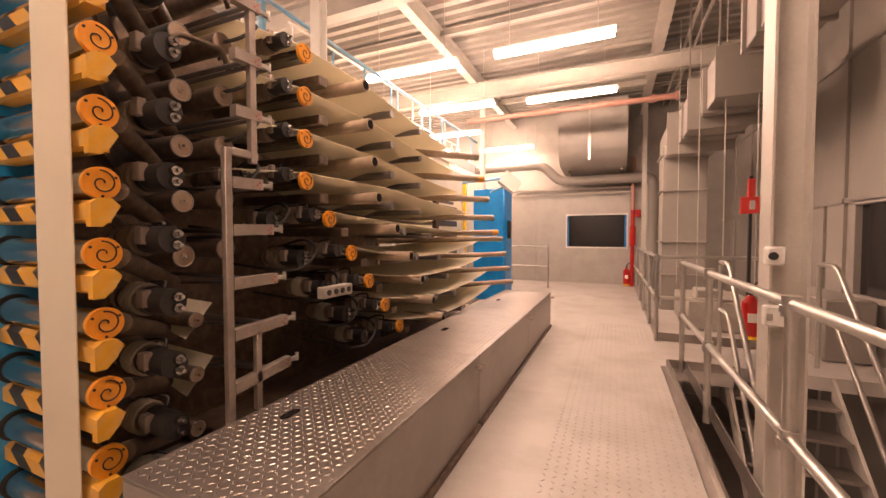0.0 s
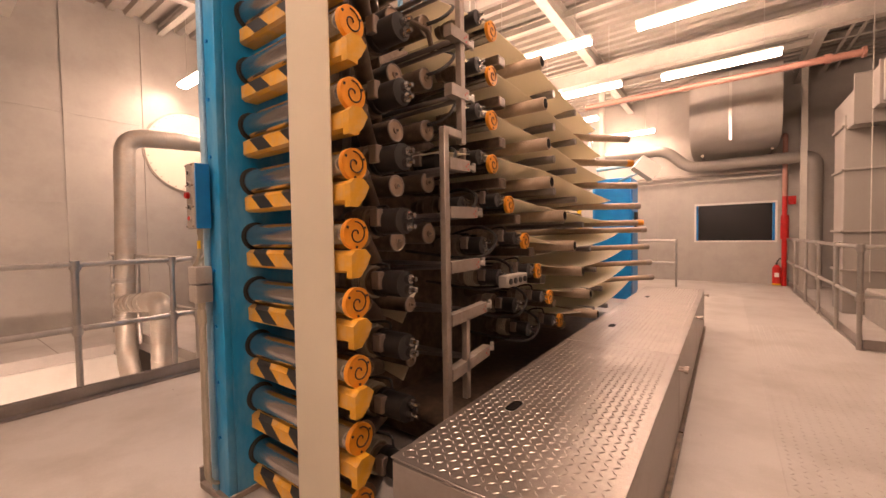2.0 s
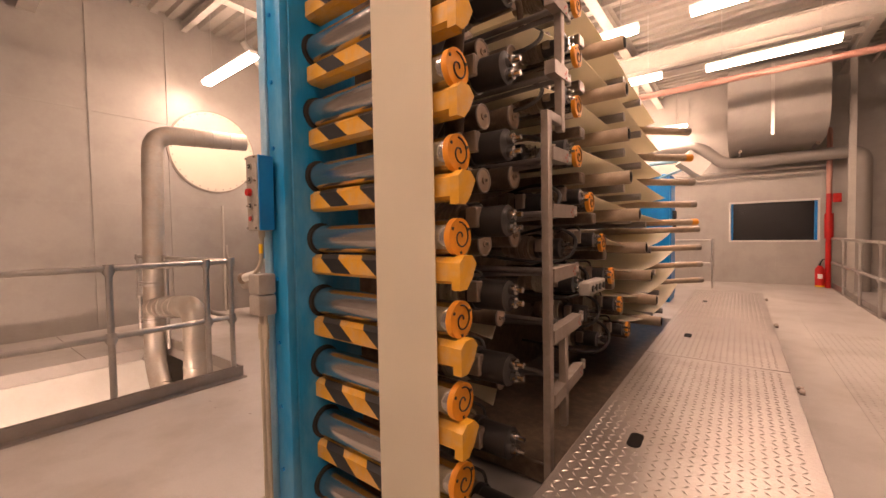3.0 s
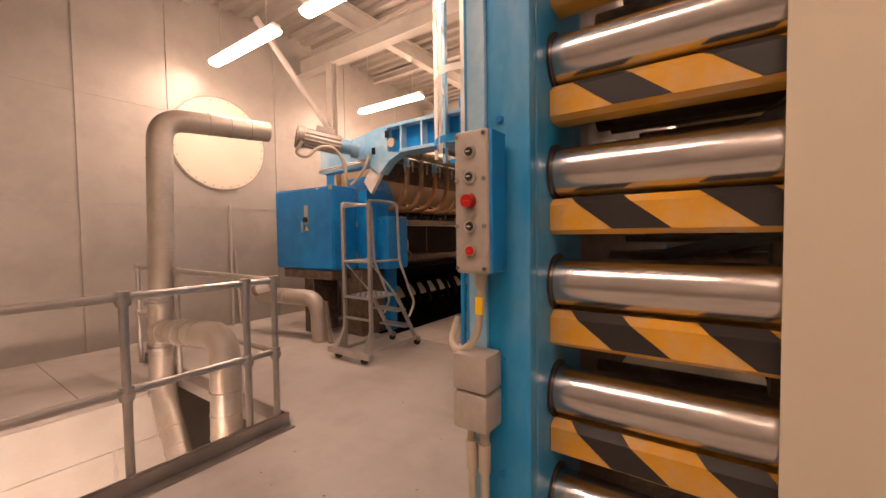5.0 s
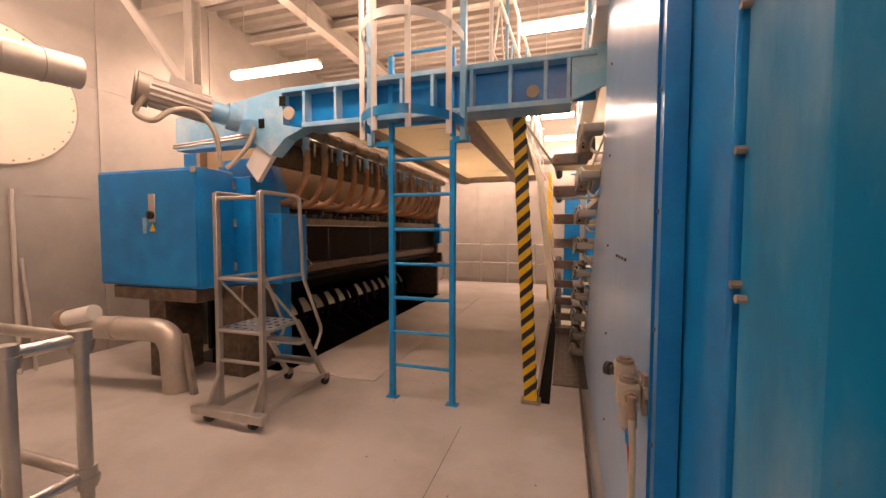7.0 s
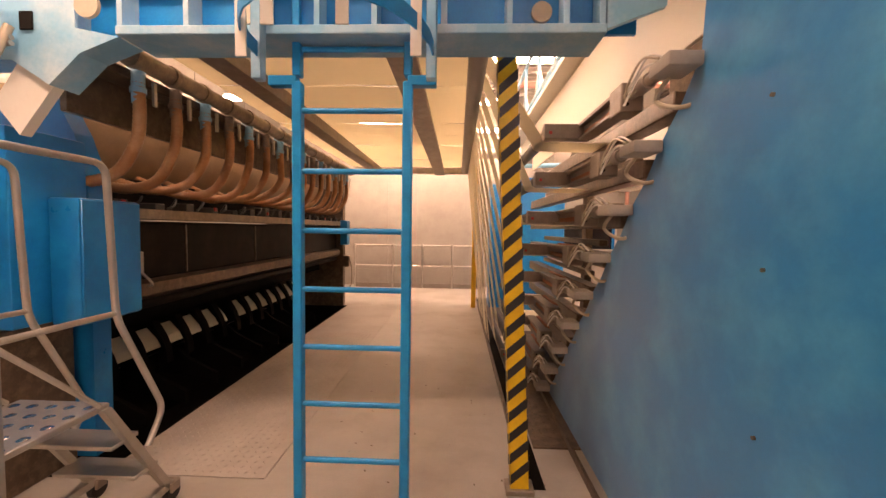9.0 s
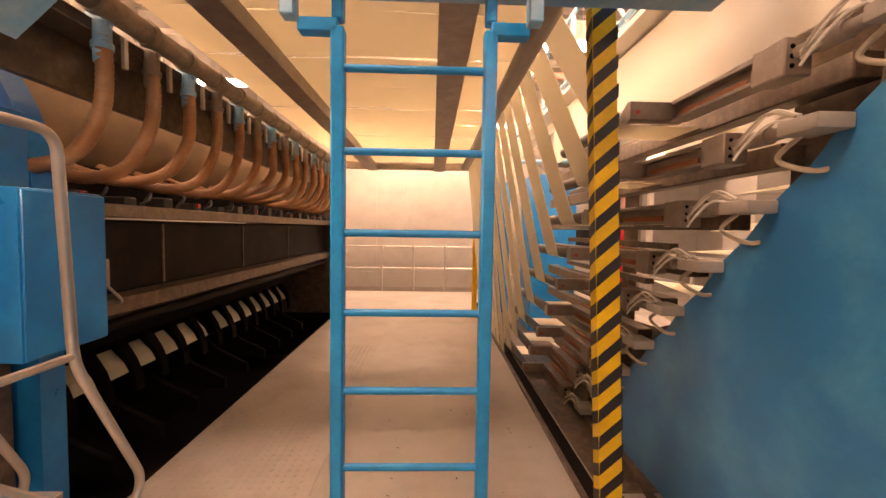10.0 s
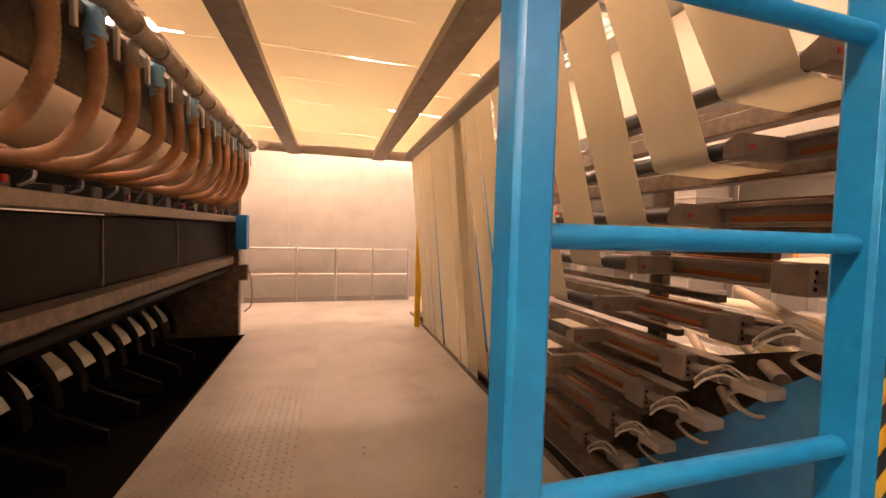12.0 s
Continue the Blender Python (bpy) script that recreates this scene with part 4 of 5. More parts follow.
part("cable", bm, BEIGE, t)
t.scale = (0.74, 0.74, 0.74)


# ---- arms with their rollers and webs, stepping down ----
def web_arm(z, i):
    y = arm_y(z)
    x = -2.76
    t = thing("web_turner", (x, y, z), "grey cast arm with a motor box and loose wires", "machine arm", "turner arms")
    bm = B()
    box(bm, x - 0.035, x + 0.08, y - 0.08, y + 0.06, z - 0.012, z + 0.036, 0.007, 2)
    mb = part("motor_box", bm, BOXGREY, t)
    for k, (dx, dz) in enumerate(((-0.03, 0.02), (-0.01, 0.03), (0.02, 0.01), (-0.02, -0.01))):
        bm = B()
        sweep(bm, spline([(x + dx, y, z + 0.03 + dz * 0.5), (x + dx - 0.02, y + 0.08, z + 0.05 + dz), (x + dx - 0.03, y + 0.16, z + 0.0 + dz), (x - 0.06, y + 0.2, z - 0.05 + dz)], 5), 0.005, 6)
        part("wire", bm, WHITE if k % 2 else BEIGE, mb)
    bm = B()
    sweep(bm, spline([(x + 0.03, y + 0.03, z - 0.0), (x + 0.02, y + 0.11, z - 0.07), (x + 0.06, y + 0.02, z - 0.12), (x + 0.13, y - 0.01, z - 0.1)], 6), 0.009, 8)
    part("conduit", bm, BEIGE, mb)
    bm = B()
    cyl(bm, (x, y + 0.05, z + 0.01), (x, y + 0.27, z + 0.01), 0.022, 12), cyl(bm, (x, y + 0.12, z + 0.01), (x, y + 0.2, z + 0.01), 0.03, 12)
    part("spindle", bm, FRAME, t)
    bm = B()
    box(bm, x - 0.045, x + 0.05, y + 0.27, y + 0.40, z - 0.06, z + 0.06, 0.006)
    blk = part("block", bm, CAST, t)
    for k in range(3):
        bm = B()
        cyl(bm, (x - 0.02, y + 0.268, z - 0.03 + 0.03 * k), (x - 0.02, y + 0.271, z - 0.03 + 0.03 * k), 0.008, 10)
        part("hole", bm, PIT, blk)
    bm = B()
    box(bm, x - 0.012, x + 0.035, y + 0.40, y + 0.86, z - 0.03, z + 0.045, 0.004), box(bm, x - 0.04, x + 0.04, y + 0.40, y + 0.86, z + 0.03, z + 0.05, 0.003), box(bm, x - 0.04, x + 0.04, y + 0.40, y + 0.86, z - 0.045, z - 0.03, 0.003)
    part("bar", bm, CAST, t)
    bm = B()
    box(bm, x + 0.036, x + 0.065, y + 0.42, y + 0.84, z - 0.02, z + 0.06, 0.004), box(bm, x - 0.020, x - 0.0125, y + 0.45, y + 0.82, z - 0.029, z - 0.002, 0.002)
    part("liner", bm, WOOD_RED, t, "orange-brown strip")
    bm = B()
    prism(bm, [(y + 0.86, z - 0.035), (y + 0.86, z + 0.045), (y + 0.89, z + 0.05), (y + 0.94, z + 0.02), (y + 0.94, z - 0.03), (y + 0.90, z - 0.045)], "x", x - 0.23, x + 0.03)
    fk = part("fork", bm, CAST, t)
    bm = B()
    box(bm, x - 0.205, x - 0.188, y + 0.857, y + 0.8595, z - 0.012, z + 0.005)
    part("mark", bm, RED, fk)
    bm = B()
    cyl(bm, (x - 0.195, y + 0.94, z), (x - 0.195, y + 1.85, z), 0.036, 18)
    part("roller", bm, BLACK, t, "black guide roller")
    # invented bars that block the view and deepen the shade behind the arm
    bm = B()
    box(bm, -2.60, -2.50, y + 0.25, 6.3, z - 0.07, z + 0.02, 0.006), box(bm, -2.50, -2.44, y + 0.6, 6.0, z + 0.05, z + 0.09, 0.004)
    part("slide_rail", bm, DARK, t, "oily dark bars added to darken the space behind the arm")
    # hanging web: down from the long roller, round the arm's roller, on into the machine
    y0 = 3.975 + (1.9 - z) * 1.25
    y1 = y0 + (0.272 if z > 0.7 else 0.30)
    rows = []
    xr, zr, r = -3.37, 2.42, 0.062
    xe, ze, re = x - 0.195, z, 0.038
    rows.append(((xr, y0, zr + r), (xr, y1, zr + r)))
    rows.append(((xr + r * 0.85, y0, zr + r * 0.5), (xr + r * 0.85, y1, zr + r * 0.5)))
    for k in range(6):
        a = math.pi + k * math.pi / 2 / 5
        rows.append(((xe + re * math.cos(a), y0, ze + re * math.sin(a)), (xe + re * math.cos(a), y1, ze + re * math.sin(a))))
    rows.append(((-2.65, y0, ze - re - 0.006), (-2.65, y1, ze - re - 0.006)))
    rows.append(((-2.37, y0, ze - re), (-2.37, y1, ze - re)))
    bm = B()
    sheet(bm, rows, 0.003)
    solid("hanging_web", bm, WEB, "cream web strip hanging down to an arm's roller", "web", group="hanging webs")


for i, z in enumerate(LEVELS):
    web_arm(z, i)
# further strips that drop straight through the floor
for j in range(10):
    y0 = 6.35 + 0.215 * j
    bm = B()
    sheet(bm, [((-3.37, y0, 2.482), (-3.37, y0 + 0.222, 2.482)), ((-3.317, y0, 2.45), (-3.317, y0 + 0.222, 2.45)), ((-3.06 - 0.012 * (j % 3), y0, 0.006), (-3.06 - 0.012 * (j % 2), y0 + 0.222, 0.006))], 0.003)
    solid("drop_web", bm, WEB, "cream web strip dropping straight into the floor gap", "web", group="drop webs")
bm = B()
cyl(bm, (-3.37, 3.5, 2.42), (-3.37, 8.45, 2.42), 0.06, 20)
solid("long_roller", bm, DULL, "long dark roller turning the overhead web down", "roller")
bm = B()
box(bm, -3.22, -3.14, 8.46, 8.52, 0, 2.5, 0.006)
solid("end_post", bm, YELLOW, "yellow steel end post", "post")
bm = B()
box(bm, -2.9, -2.6, 8.5, 9.0, 0, 2.2, 0.01)
solid("far_cabinet", bm, BLUE, "blue machine end plate", "machine panel")

# ---- second bank on the walkway side, stepping away downwards ----
BANK = [(1.74, 2.28), (1.74, 2.04), (1.74, 1.80), (1.74, 1.56), (1.94, 1.35), (2.16, 1.13), (2.36, 0.92), (2.58, 0.71), (2.80, 0.50)]
for i, (y, z) in enumerate(BANK):
    driven_roller(-2.34, -1.615, y, z, 0.05)
    motor_unit(-1.63, y - 0.13, z + 0.02, 0.85)
    if i > 2:
        motor_unit(-1.74, y - 0.33, z - 0.02, 1.1)
    bm = B()
    sweep(bm, spline([(-2.2, y - 0.1, z + 0.03), (-1.85, y - 0.2, z + 0.09), (-1.68, y - 0.28, z + 0.02), (-1.75, y - 0.4, z - 0.09), (-2.2, y - 0.5, z - 0.05)], 6), 0.009, 7)
    solid("loose_cable", bm, RUBBER, "black cable looped between the drive motors", "cable", group="loose cables")
    # web from this roller to the far turner bar, sagging a little
    far = 3.75 + 0.2 * i
    rows = []
    sag = 0.02 + 0.012 * (i % 3) + 0.05 * (i > 4)
    zt = z - 0.02 + (0.10 if i > 4 else -0.16 + 0.03 * i)
    if i < 4:
        rows.append(((-2.20, y - 0.40, z + 0.015), (-1.70, y - 0.40, z + 0.015)))
    for k in range(11):
        u = k / 10
        yy = y + (far - y) * u
        zz = z + 0.05 * (1 - u) + (zt - z) * u - sag * 4 * u * (1 - u)
        lift = (0.085 if i < 4 else 0.02 if i == 4 else -0.045) * min(1, 3 * u) * (1 - 0.3 * u)
        rows.append(((-2.20, yy, zz - lift), (-1.64 + 0.04 * u, yy, zz + lift)))
    bm = B()
    sheet(bm, rows, 0.003)
    solid("running_web", bm, WEB, "cream web strip running level along the machine", "web", group="running webs")
    # guide tube
    gy, gz = y + 0.42 + 0.05 * min(i, 4), z - 0.05
    t = thing("guide_tube", (-1.9, gy, gz), "brown guide tube with an open end", "tube", "guide tubes")
    bm = B()
    cyl(bm, (-2.34, gy, gz), (-1.5, gy, gz), 0.04, 18)
    part("barrel", bm, TUBE, t)
    bm = B()
    cyl(bm, (-1.5, gy, gz), (-1.497, gy, gz), 0.03, 18)
    part("bore", bm, PIT, t)
    # slanting turner bar
    t = thing("turner_bar", (-1.9, far, zt), "brown slanting turner bar sticking out past the web", "bar", "turner bars")
    bm = B()
    cyl(bm, (-2.5, far - 0.95, zt - 0.02), (-1.42, far + 0.25, zt + 0.0), 0.034, 16)
    part("bar", bm, TUBE, t)
    bm = B()
    cyl(bm, (-1.42, far + 0.25, zt), (-1.37, far + 0.305, zt), 0.036, 16)
    part("tip", bm, ORANGE if i in (1, 4) else FRAME, t)
    bm = B()
    box(bm, -2.34, -1.66, y + 0.16, y + 0.24, z - 0.11, z - 0.05, 0.006)
    solid("cross_tie", bm, DARK, "oily iron cross tie under the webs", "machine frame", group="cross ties")
    bm = B()
    cyl(bm, (-2.34, y + 0.95, z - 0.07), (-1.62, y + 0.95, z - 0.07), 0.03, 14)
    solid("idler_roller", bm, DULL, "dull steel idler roller under the webs", "roller", group="idler rollers")
    bm = B()
    cyl(bm, (-2.34, y + 1.4, z - 0.1), (-1.6, y + 1.4, z - 0.1), 0.026, 14)
    solid("idler_roller", bm, DULL, "dull steel idler roller under the webs", "roller", group="idler rollers")
# added plate, darkens the openings between the arms
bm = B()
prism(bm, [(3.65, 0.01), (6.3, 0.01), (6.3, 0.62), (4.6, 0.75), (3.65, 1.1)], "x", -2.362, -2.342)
solid("inner_side_plate", bm, DARK, "oily dark plate added between the arms and the webs to block the lit walkway", "machine plate")
bm = B()
box(bm, -2.615, -2.595, 2.95, 6.2, 2.10, 2.60, 0.004)
solid("deck_fascia", bm, CREAM_LID, "cream fascia panel under the catwalk", "machine panel")
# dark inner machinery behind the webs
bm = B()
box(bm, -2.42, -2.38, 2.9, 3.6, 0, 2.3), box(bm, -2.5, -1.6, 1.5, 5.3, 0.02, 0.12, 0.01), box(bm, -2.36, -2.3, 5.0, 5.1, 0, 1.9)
solid("machine_bed", bm, DARK, "dark inner frame of the machine", "machine frame")
bm = B()
box(bm, -2.06, -1.94, 3.1, 5.1, 1.75, 2.12, 0.01)
solid("deck_beam", bm, WHITE, "white box beam carrying the upper deck", "beam")
t = thing("deck_plate", (-2.2, 4.0, 2.28), "pale plate under the catwalk", "plate")
bm = B()
box(bm, -2.74, -2.55, 2.85, 7.4, 2.62, 2.66, 0.004), box(bm, -2.57, -2.55, 2.85, 7.4, 2.50, 2.62)
part("plate", bm, WHITE, t)

# bracket frame on the walkway side
t = thing("bracket_frame", (-1.55, 1.2, 0), "grimy steel bracket frame with slotted arms", "machine frame")
bm = B()
box(bm, -1.565, -1.535, 1.165, 1.20, 0.0, 1.63, 0.003)
part("post", bm, FRAME, t)
bm = B()
box(bm, -1.565, -1.535, 1.30, 1.335, 1.58, 2.75, 0.003)
part("post", bm, FRAME, t)
bm = B()
box(bm, -1.563, -1.537, 1.20, 1.34, 1.60, 1.635, 0.003)
part("link", bm, FRAME, t)
bm = B()
box(bm, -1.56, -1.53, 1.31, 1.34, 0.42, 0.80, 0.003)
part("post", bm, FRAME, t)
for z, y1, dz in ((1.48, 1.36, 0), (1.27, 1.42, 0), (1.03, 1.44, 0), (0.80, 1.50, 0.01), (0.56, 1.52, 0.03), (1.80, 1.36, 0), (2.05, 1.36, 0), (2.3, 1.36, 0)):
    bm = B()
    prism(bm, [(1.20 if z < 1.6 else 1.22, z - 0.025), (1.20 if z < 1.6 else 1.22, z + 0.025), (y1, z + 0.03 + dz), (y1, z - 0.02 + dz)], "x", -1.57, -1.53)
    arm = part("arm", bm, FRAME, t)
    bm = B()
    box(bm, -1.563, -1.54, y1, y1 + 0.06, z - 0.005 + dz, z + 0.015 + dz, 0.003), cyl(bm, (-1.55, y1 + 0.06, z - 0.012 + dz), (-1.55, y1 + 0.06, z + 0.03 + dz), 0.010, 8)
    part("clip", bm, GALV, arm)
    for k in range(3):
        bm = B()
        cyl(bm, (-1.53, y1 - 0.02 - 0.014 * (k % 2), z - 0.012 + 0.012 * k + dz), (-1.5285, y1 - 0.02 - 0.014 * (k % 2), z - 0.012 + 0.012 * k + dz), 0.004, 8)
        part("screw", bm, RED, arm)
    bm = B()
    cyl(bm, (-2.3, y1 - 0.05, z), (-1.57, y1 - 0.05, z), 0.012, 8), cyl(bm, (-2.3, y1 - 0.08, z - 0.05), (-1.57, y1 - 0.02, z - 0.01), 0.01, 8)
    part("tie_rod", bm, DULL, arm)
for z in (2.02, 2.32):
    bm = B()
    sweep(bm, bend([(-1.72, 1.02, z), (-1.7, 1.08, z + 0.08), (-1.7, 1.28, z + 0.10), (-1.72, 1.34, z + 0.02)], 0.03), 0.013, 8)
    solid("grab_handle", bm, DARK, "dark bent grab handle", "handle", group="grab handles")
bm = B()
box(bm, -1.66, -1.60, 1.86, 2.14, 0.86, 0.93, 0.006)
sw = solid("selector_box", bm, BOXGREY, "small grey box with a row of dark buttons", "switch box")
for k in range(4):
    bm = B()
    cyl(bm, (-1.60, 1.90 + 0.065 * k, 0.895), (-1.593, 1.90 + 0.065 * k, 0.895), 0.018, 10)
    b = link("button", bm, BLACK)
    b.parent = sw
t = thing("emergency_lamp", (-1.95, 1.9, 2.5), "white boxed spotlight lamp on the machine", "lamp")
bm = B()
box(bm, -2.1, -1.85, 1.75, 2.02, 2.38, 2.46, 0.012, 2)
part("housing", bm, WHITE, t)
bm = B()
box(bm, -1.852, -1.846, 1.78, 1.99, 2.39, 2.45, 0.003)
part("front", bm, BOXGREY, t)

# far blue cabinet and its lamp
t = thing("end_cabinet", (-2.2, 7.3, 0), "tall blue machine cabinet at the far end", "cabinet")
bm = B()
box(bm, -2.55, -1.93, 7.3, 7.9, 0, 2.16, 0.01)
part("body", bm, BLUE, t)
bm = B()
box(bm, -1.93, -1.915, 7.34, 7.86, 0.1, 2.1, 0.004)
part("door", bm, BLUE, t)
bm = B()
box(bm, -1.915, -1.86, 7.5, 7.62, 1.2, 1.55, 0.01, 2)
part("control_box", bm, BLACK, t)
bm = B()
cyl(bm, (-2.8, 7.2, 2.3), (-1.7, 6.3, 2.2), 0.03, 10)
part("stay", bm, BLUE_PALE, t)
t = thing("spot_lamp", (-1.5, 6.0, 2.1), "white square work lamp tilted on the machine", "lamp")
bm = B()
bmesh.ops.create_cube(bm, size=1, matrix=pose(-1.5, 6.0, 2.08, 0, 38, 20) @ Matrix.Diagonal((0.30, 0.26, 0.2, 1)))
part("housing", bm, WHITE, t, smooth=False)
bm = B()
bmesh.ops.create_cube(bm, size=1, matrix=pose(-1.5, 6.0, 2.08, 0, 38, 20) @ Matrix.Translation((0.152, 0, 0)) @ Matrix.Diagonal((0.006, 0.2, 0.14, 1)))
part("grille", bm, FRAME, t, smooth=False)
bm = B()
cyl(bm, (-1.55, 6.02, 2.05), (-1.95, 6.5, 2.0), 0.02, 8)
part("bracket", bm, BLUE_PALE, t)

# ---- bridge with ladder and cage ----
br = thing("bridge_beam", (-4.0, 3.3, 2.23), "pale blue fabricated beam with recessed panels", "machine beam")
bm = B()
box(bm, -5.2, -2.70, 3.26, 3.5, 2.53, 2.57, 0.004), box(bm, -5.0, -2.86, 3.26, 3.5, 2.23, 2.27, 0.004)
part("flange", bm, BLUE_PALE, br, smooth=False)
bm = B()
box(bm, -5.2, -2.70, 3.36, 3.38, 2.27, 2.53)
part("web_plate", bm, BLUE, br)
for x in (-4.98, -4.68, -4.38, -4.10, -3.85, -3.55, -3.27, -3.03, -2.88):
    bm = B()
    box(bm, x - 0.012, x + 0.012, 3.265, 3.36, 2.27, 2.53)
    part("stiffener", bm, BLUE_PALE, br)
for x in (-4.45, -3.12):
    bm = B()
    cyl(bm, (x, 3.34, 2.36), (x, 3.358, 2.36), 0.045, 20)
    part("port", bm, BEIGE, br)
bm = B()
prism(bm, [(-2.86, 2.55), (-2.60, 2.62), (-2.60, 2.35), (-2.86, 2.25)], "y", 3.27, 3.30)
part("gusset", bm, BLUE_PALE, br)

# caged ladder
ld = thing("ladder", (-3.96, 3.37, 0), "bright blue steel ladder with a safety cage", "ladder")
YL = 3.2
for x in (-4.222, -3.712):
    bm = B()
    box(bm, x - 0.022, x + 0.022, 3.335, 3.385, 0.0, 2.06, 0.006)
    part("stile", bm, LADDER_BLUE, ld)
    bm = B()
    box(bm, x - 0.05, x + 0.05, 3.33, 3.39, 0.0, 0.008)
    part("foot", bm, LADDER_BLUE, ld)
    s = -1 if x < -4 else 1
    bm = B()
    box(bm, min(x, x + s * 0.13), max(x, x + s * 0.13), 3.335, 3.385, 2.04, 2.085, 0.004)
    part("outrigger", bm, LADDER_BLUE, ld)
    bm = B()
    box(bm, x + s * 0.115 - 0.022, x + s * 0.115 + 0.022, 3.2, 3.25, 2.02, 3.9, 0.004)
    part("cage_post", bm, BLUE_PALE, ld)
    bm = B()
    box(bm, x - 0.018, x + 0.018, 3.335, 3.385, 2.085, 2.75, 0.004)
    part("upper_stile", bm, LADDER_BLUE, ld)
for i in range(10):
    z = 0.275 + 0.276 * i
    bm = B()
    cyl(bm, (-4.2, 3.36, z), (-3.73, 3.36, z), 0.0135, 12)
    part("rung", bm, LADDER_BLUE, ld)
for z, m in ((2.14, LADDER_BLUE), (2.74, WHITE), (3.35, WHITE)):
    bm = B()
    rows = []
    for k in range(15):
        a = math.pi * k / 14
        x, y = -3.96 - 0.375 * math.cos(a), 3.22 - 0.48 * math.sin(a)
        rows.append(((x, y, z - 0.03), (x, y, z + 0.03)))
    sheet(bm, rows, 0.006)
    part("cage_hoop", bm, m, ld)
for a in (0.5, 1.25, 1.9, 2.64):
    x, y = -3.96 - 0.368 * math.cos(a), 3.22 - 0.47 * math.sin(a)
    bm = B()
    box(bm, x - 0.02, x + 0.02, y - 0.004, y + 0.004, 2.02, 3.9)
    part("cage_bar", bm, WHITE, ld)

# catwalk truss rail on top of the bridge
t = thing("catwalk_rail", (-2.75, 3.4, 2.6), "pale blue truss hand rail of the overhead catwalk", "railing")
for z in (2.72, 3.25):
    bm = B()
    sweep(bm, [(-2.72, 2.3, z), (-2.72, 8.0, z)], 0.02, 8)
    part("rail", bm, BLUE_PALE, t)
for k in range(8):
    y = 2.4 + 0.75 * k
    bm = B()
    cyl(bm, (-2.72, y, 2.66), (-2.72, y, 3.25), 0.018, 8)
    part("post", bm, BLUE_PALE, t)
    for s in (-0.2, 0.2):
        bm = B()
        cyl(bm, (-2.72, y, 2.95), (-2.72, y + s, 2.70), 0.012, 6)
        part("strut", bm, WHITE, t)
t = thing("catwalk_rail", (-3.4, 3.5, 2.6), "white truss hand rail of the overhead catwalk", "railing")
for z in (2.75, 3.3, 3.7):
    bm = B()
    sweep(bm, [(-3.45, 3.45, z), (-3.3, 8.2, z)], 0.016, 8)
    part("rail", bm, WHITE, t)
for k in range(7):
    y = 3.5 + 0.7 * k
    bm = B()
    cyl(bm, (-3.45 + 0.02 * k, y, 2.57), (-3.45 + 0.02 * k, y, 3.7), 0.016, 8), cyl(bm, (-3.45 + 0.02 * k, y, 2.6), (-3.44 + 0.02 * k, y + 0.35, 3.3), 0.01, 6), cyl(bm, (-3.43 + 0.02 * k, y + 0.7, 2.6), (-3.44 + 0.02 * k, y + 0.35, 3.3), 0.01, 6)
    part("bay", bm, BLUE_PALE if k % 2 else WHITE, t)

# striped guard post
hp = thing("striped_post", (-3.09, 3.59, 0), "leaning yellow and black striped steel guard post", "post")
def post_at(z): return -3.125 - 0.12 * z / 2.3


bm = B()
w = 0.048
vs = []
for z in (0.03, 2.28):
    x = post_at(z)
    vs.append([bm.verts.new(p) for p in ((x - w, 3.56, z), (x + w, 3.56, z), (x + w, 3.62, z), (x - w, 3.62, z))])
bm.faces.new(vs[0][::-1]), bm.faces.new(vs[1])
for j in range(4):
    bm.faces.new((vs[0][j], vs[0][(j + 1) % 4], vs[1][(j + 1) % 4], vs[1][j]))
body = part("post", bm, YELLOW, hp, smooth=False)
z = 0.05
while z < 2.2:
    bm = B()
    for y, ya in ((3.5588, 1), (3.6212, -1)):
        q = [bm.verts.new(p) for p in ((post_at(z) - w, y, z), (post_at(z) + w, y, z + 0.085), (post_at(z) + w, y, z + 0.14), (post_at(z) - w, y, z + 0.055))]
        bm.faces.new(q)
    for s in (-1, 1):
        zz = z if s < 0 else z + 0.085
        q = [bm.verts.new((post_at(c) + s * (w + 0.0012), b, c)) for b, c in ((3.559, zz), (3.621, zz - s * -0.035), (3.621, zz - s * -0.035 + 0.055), (3.559, zz + 0.055))]
        bm.faces.new(q)
    bmesh.ops.recalc_face_normals(bm, faces=bm.faces[:])
    part("stripe", bm, BLACK, body, smooth=False)
    z += 0.112
bm = B()
box(bm, -3.20, -3.05, 3.54, 3.65, 0.0, 0.03, 0.004)
part("foot", bm, FRAME, hp)

# ---- overhead web and its carrying beams ----
edges = (3.55, 4.02, 4.55, 5.06, 5.60, 6.10, 6.63, 7.15, 7.68, 8.40)
for j, (y0, y1) in enumerate(zip(edges, edges[1:])):
    bm = B()
    rows = []
    for k in range(13):
        x = -5.35 + (5.35 - 3.37) * k / 12
        z = 2.475 + 0.006 * math.sin(k + j) + 0.004 * (j % 2)
        rows.append(((x, y0 + 0.006 + 0.004 * (j % 3), z), (x, y1 - 0.006, z - 0.003)))
    sheet(bm, rows, 0.003)
    solid("overhead_web", bm, WEB, "cream web stretched overhead between the machines", "web", group="overhead webs")
for x, w in ((-4.87, 0.11), (-3.80, 0.13)):
    bm = B()
    box(bm, x - w / 2, x + w / 2, 3.5, 8.42, 2.34, 2.45, 0.006), box(bm, x - w / 2 - 0.02, x + w / 2 + 0.02, 3.5, 8.42, 2.33, 2.345, 0.003)
    solid("web_support", bm, FRAME, "dusty steel beam under the overhead web", "beam", group="web supports")
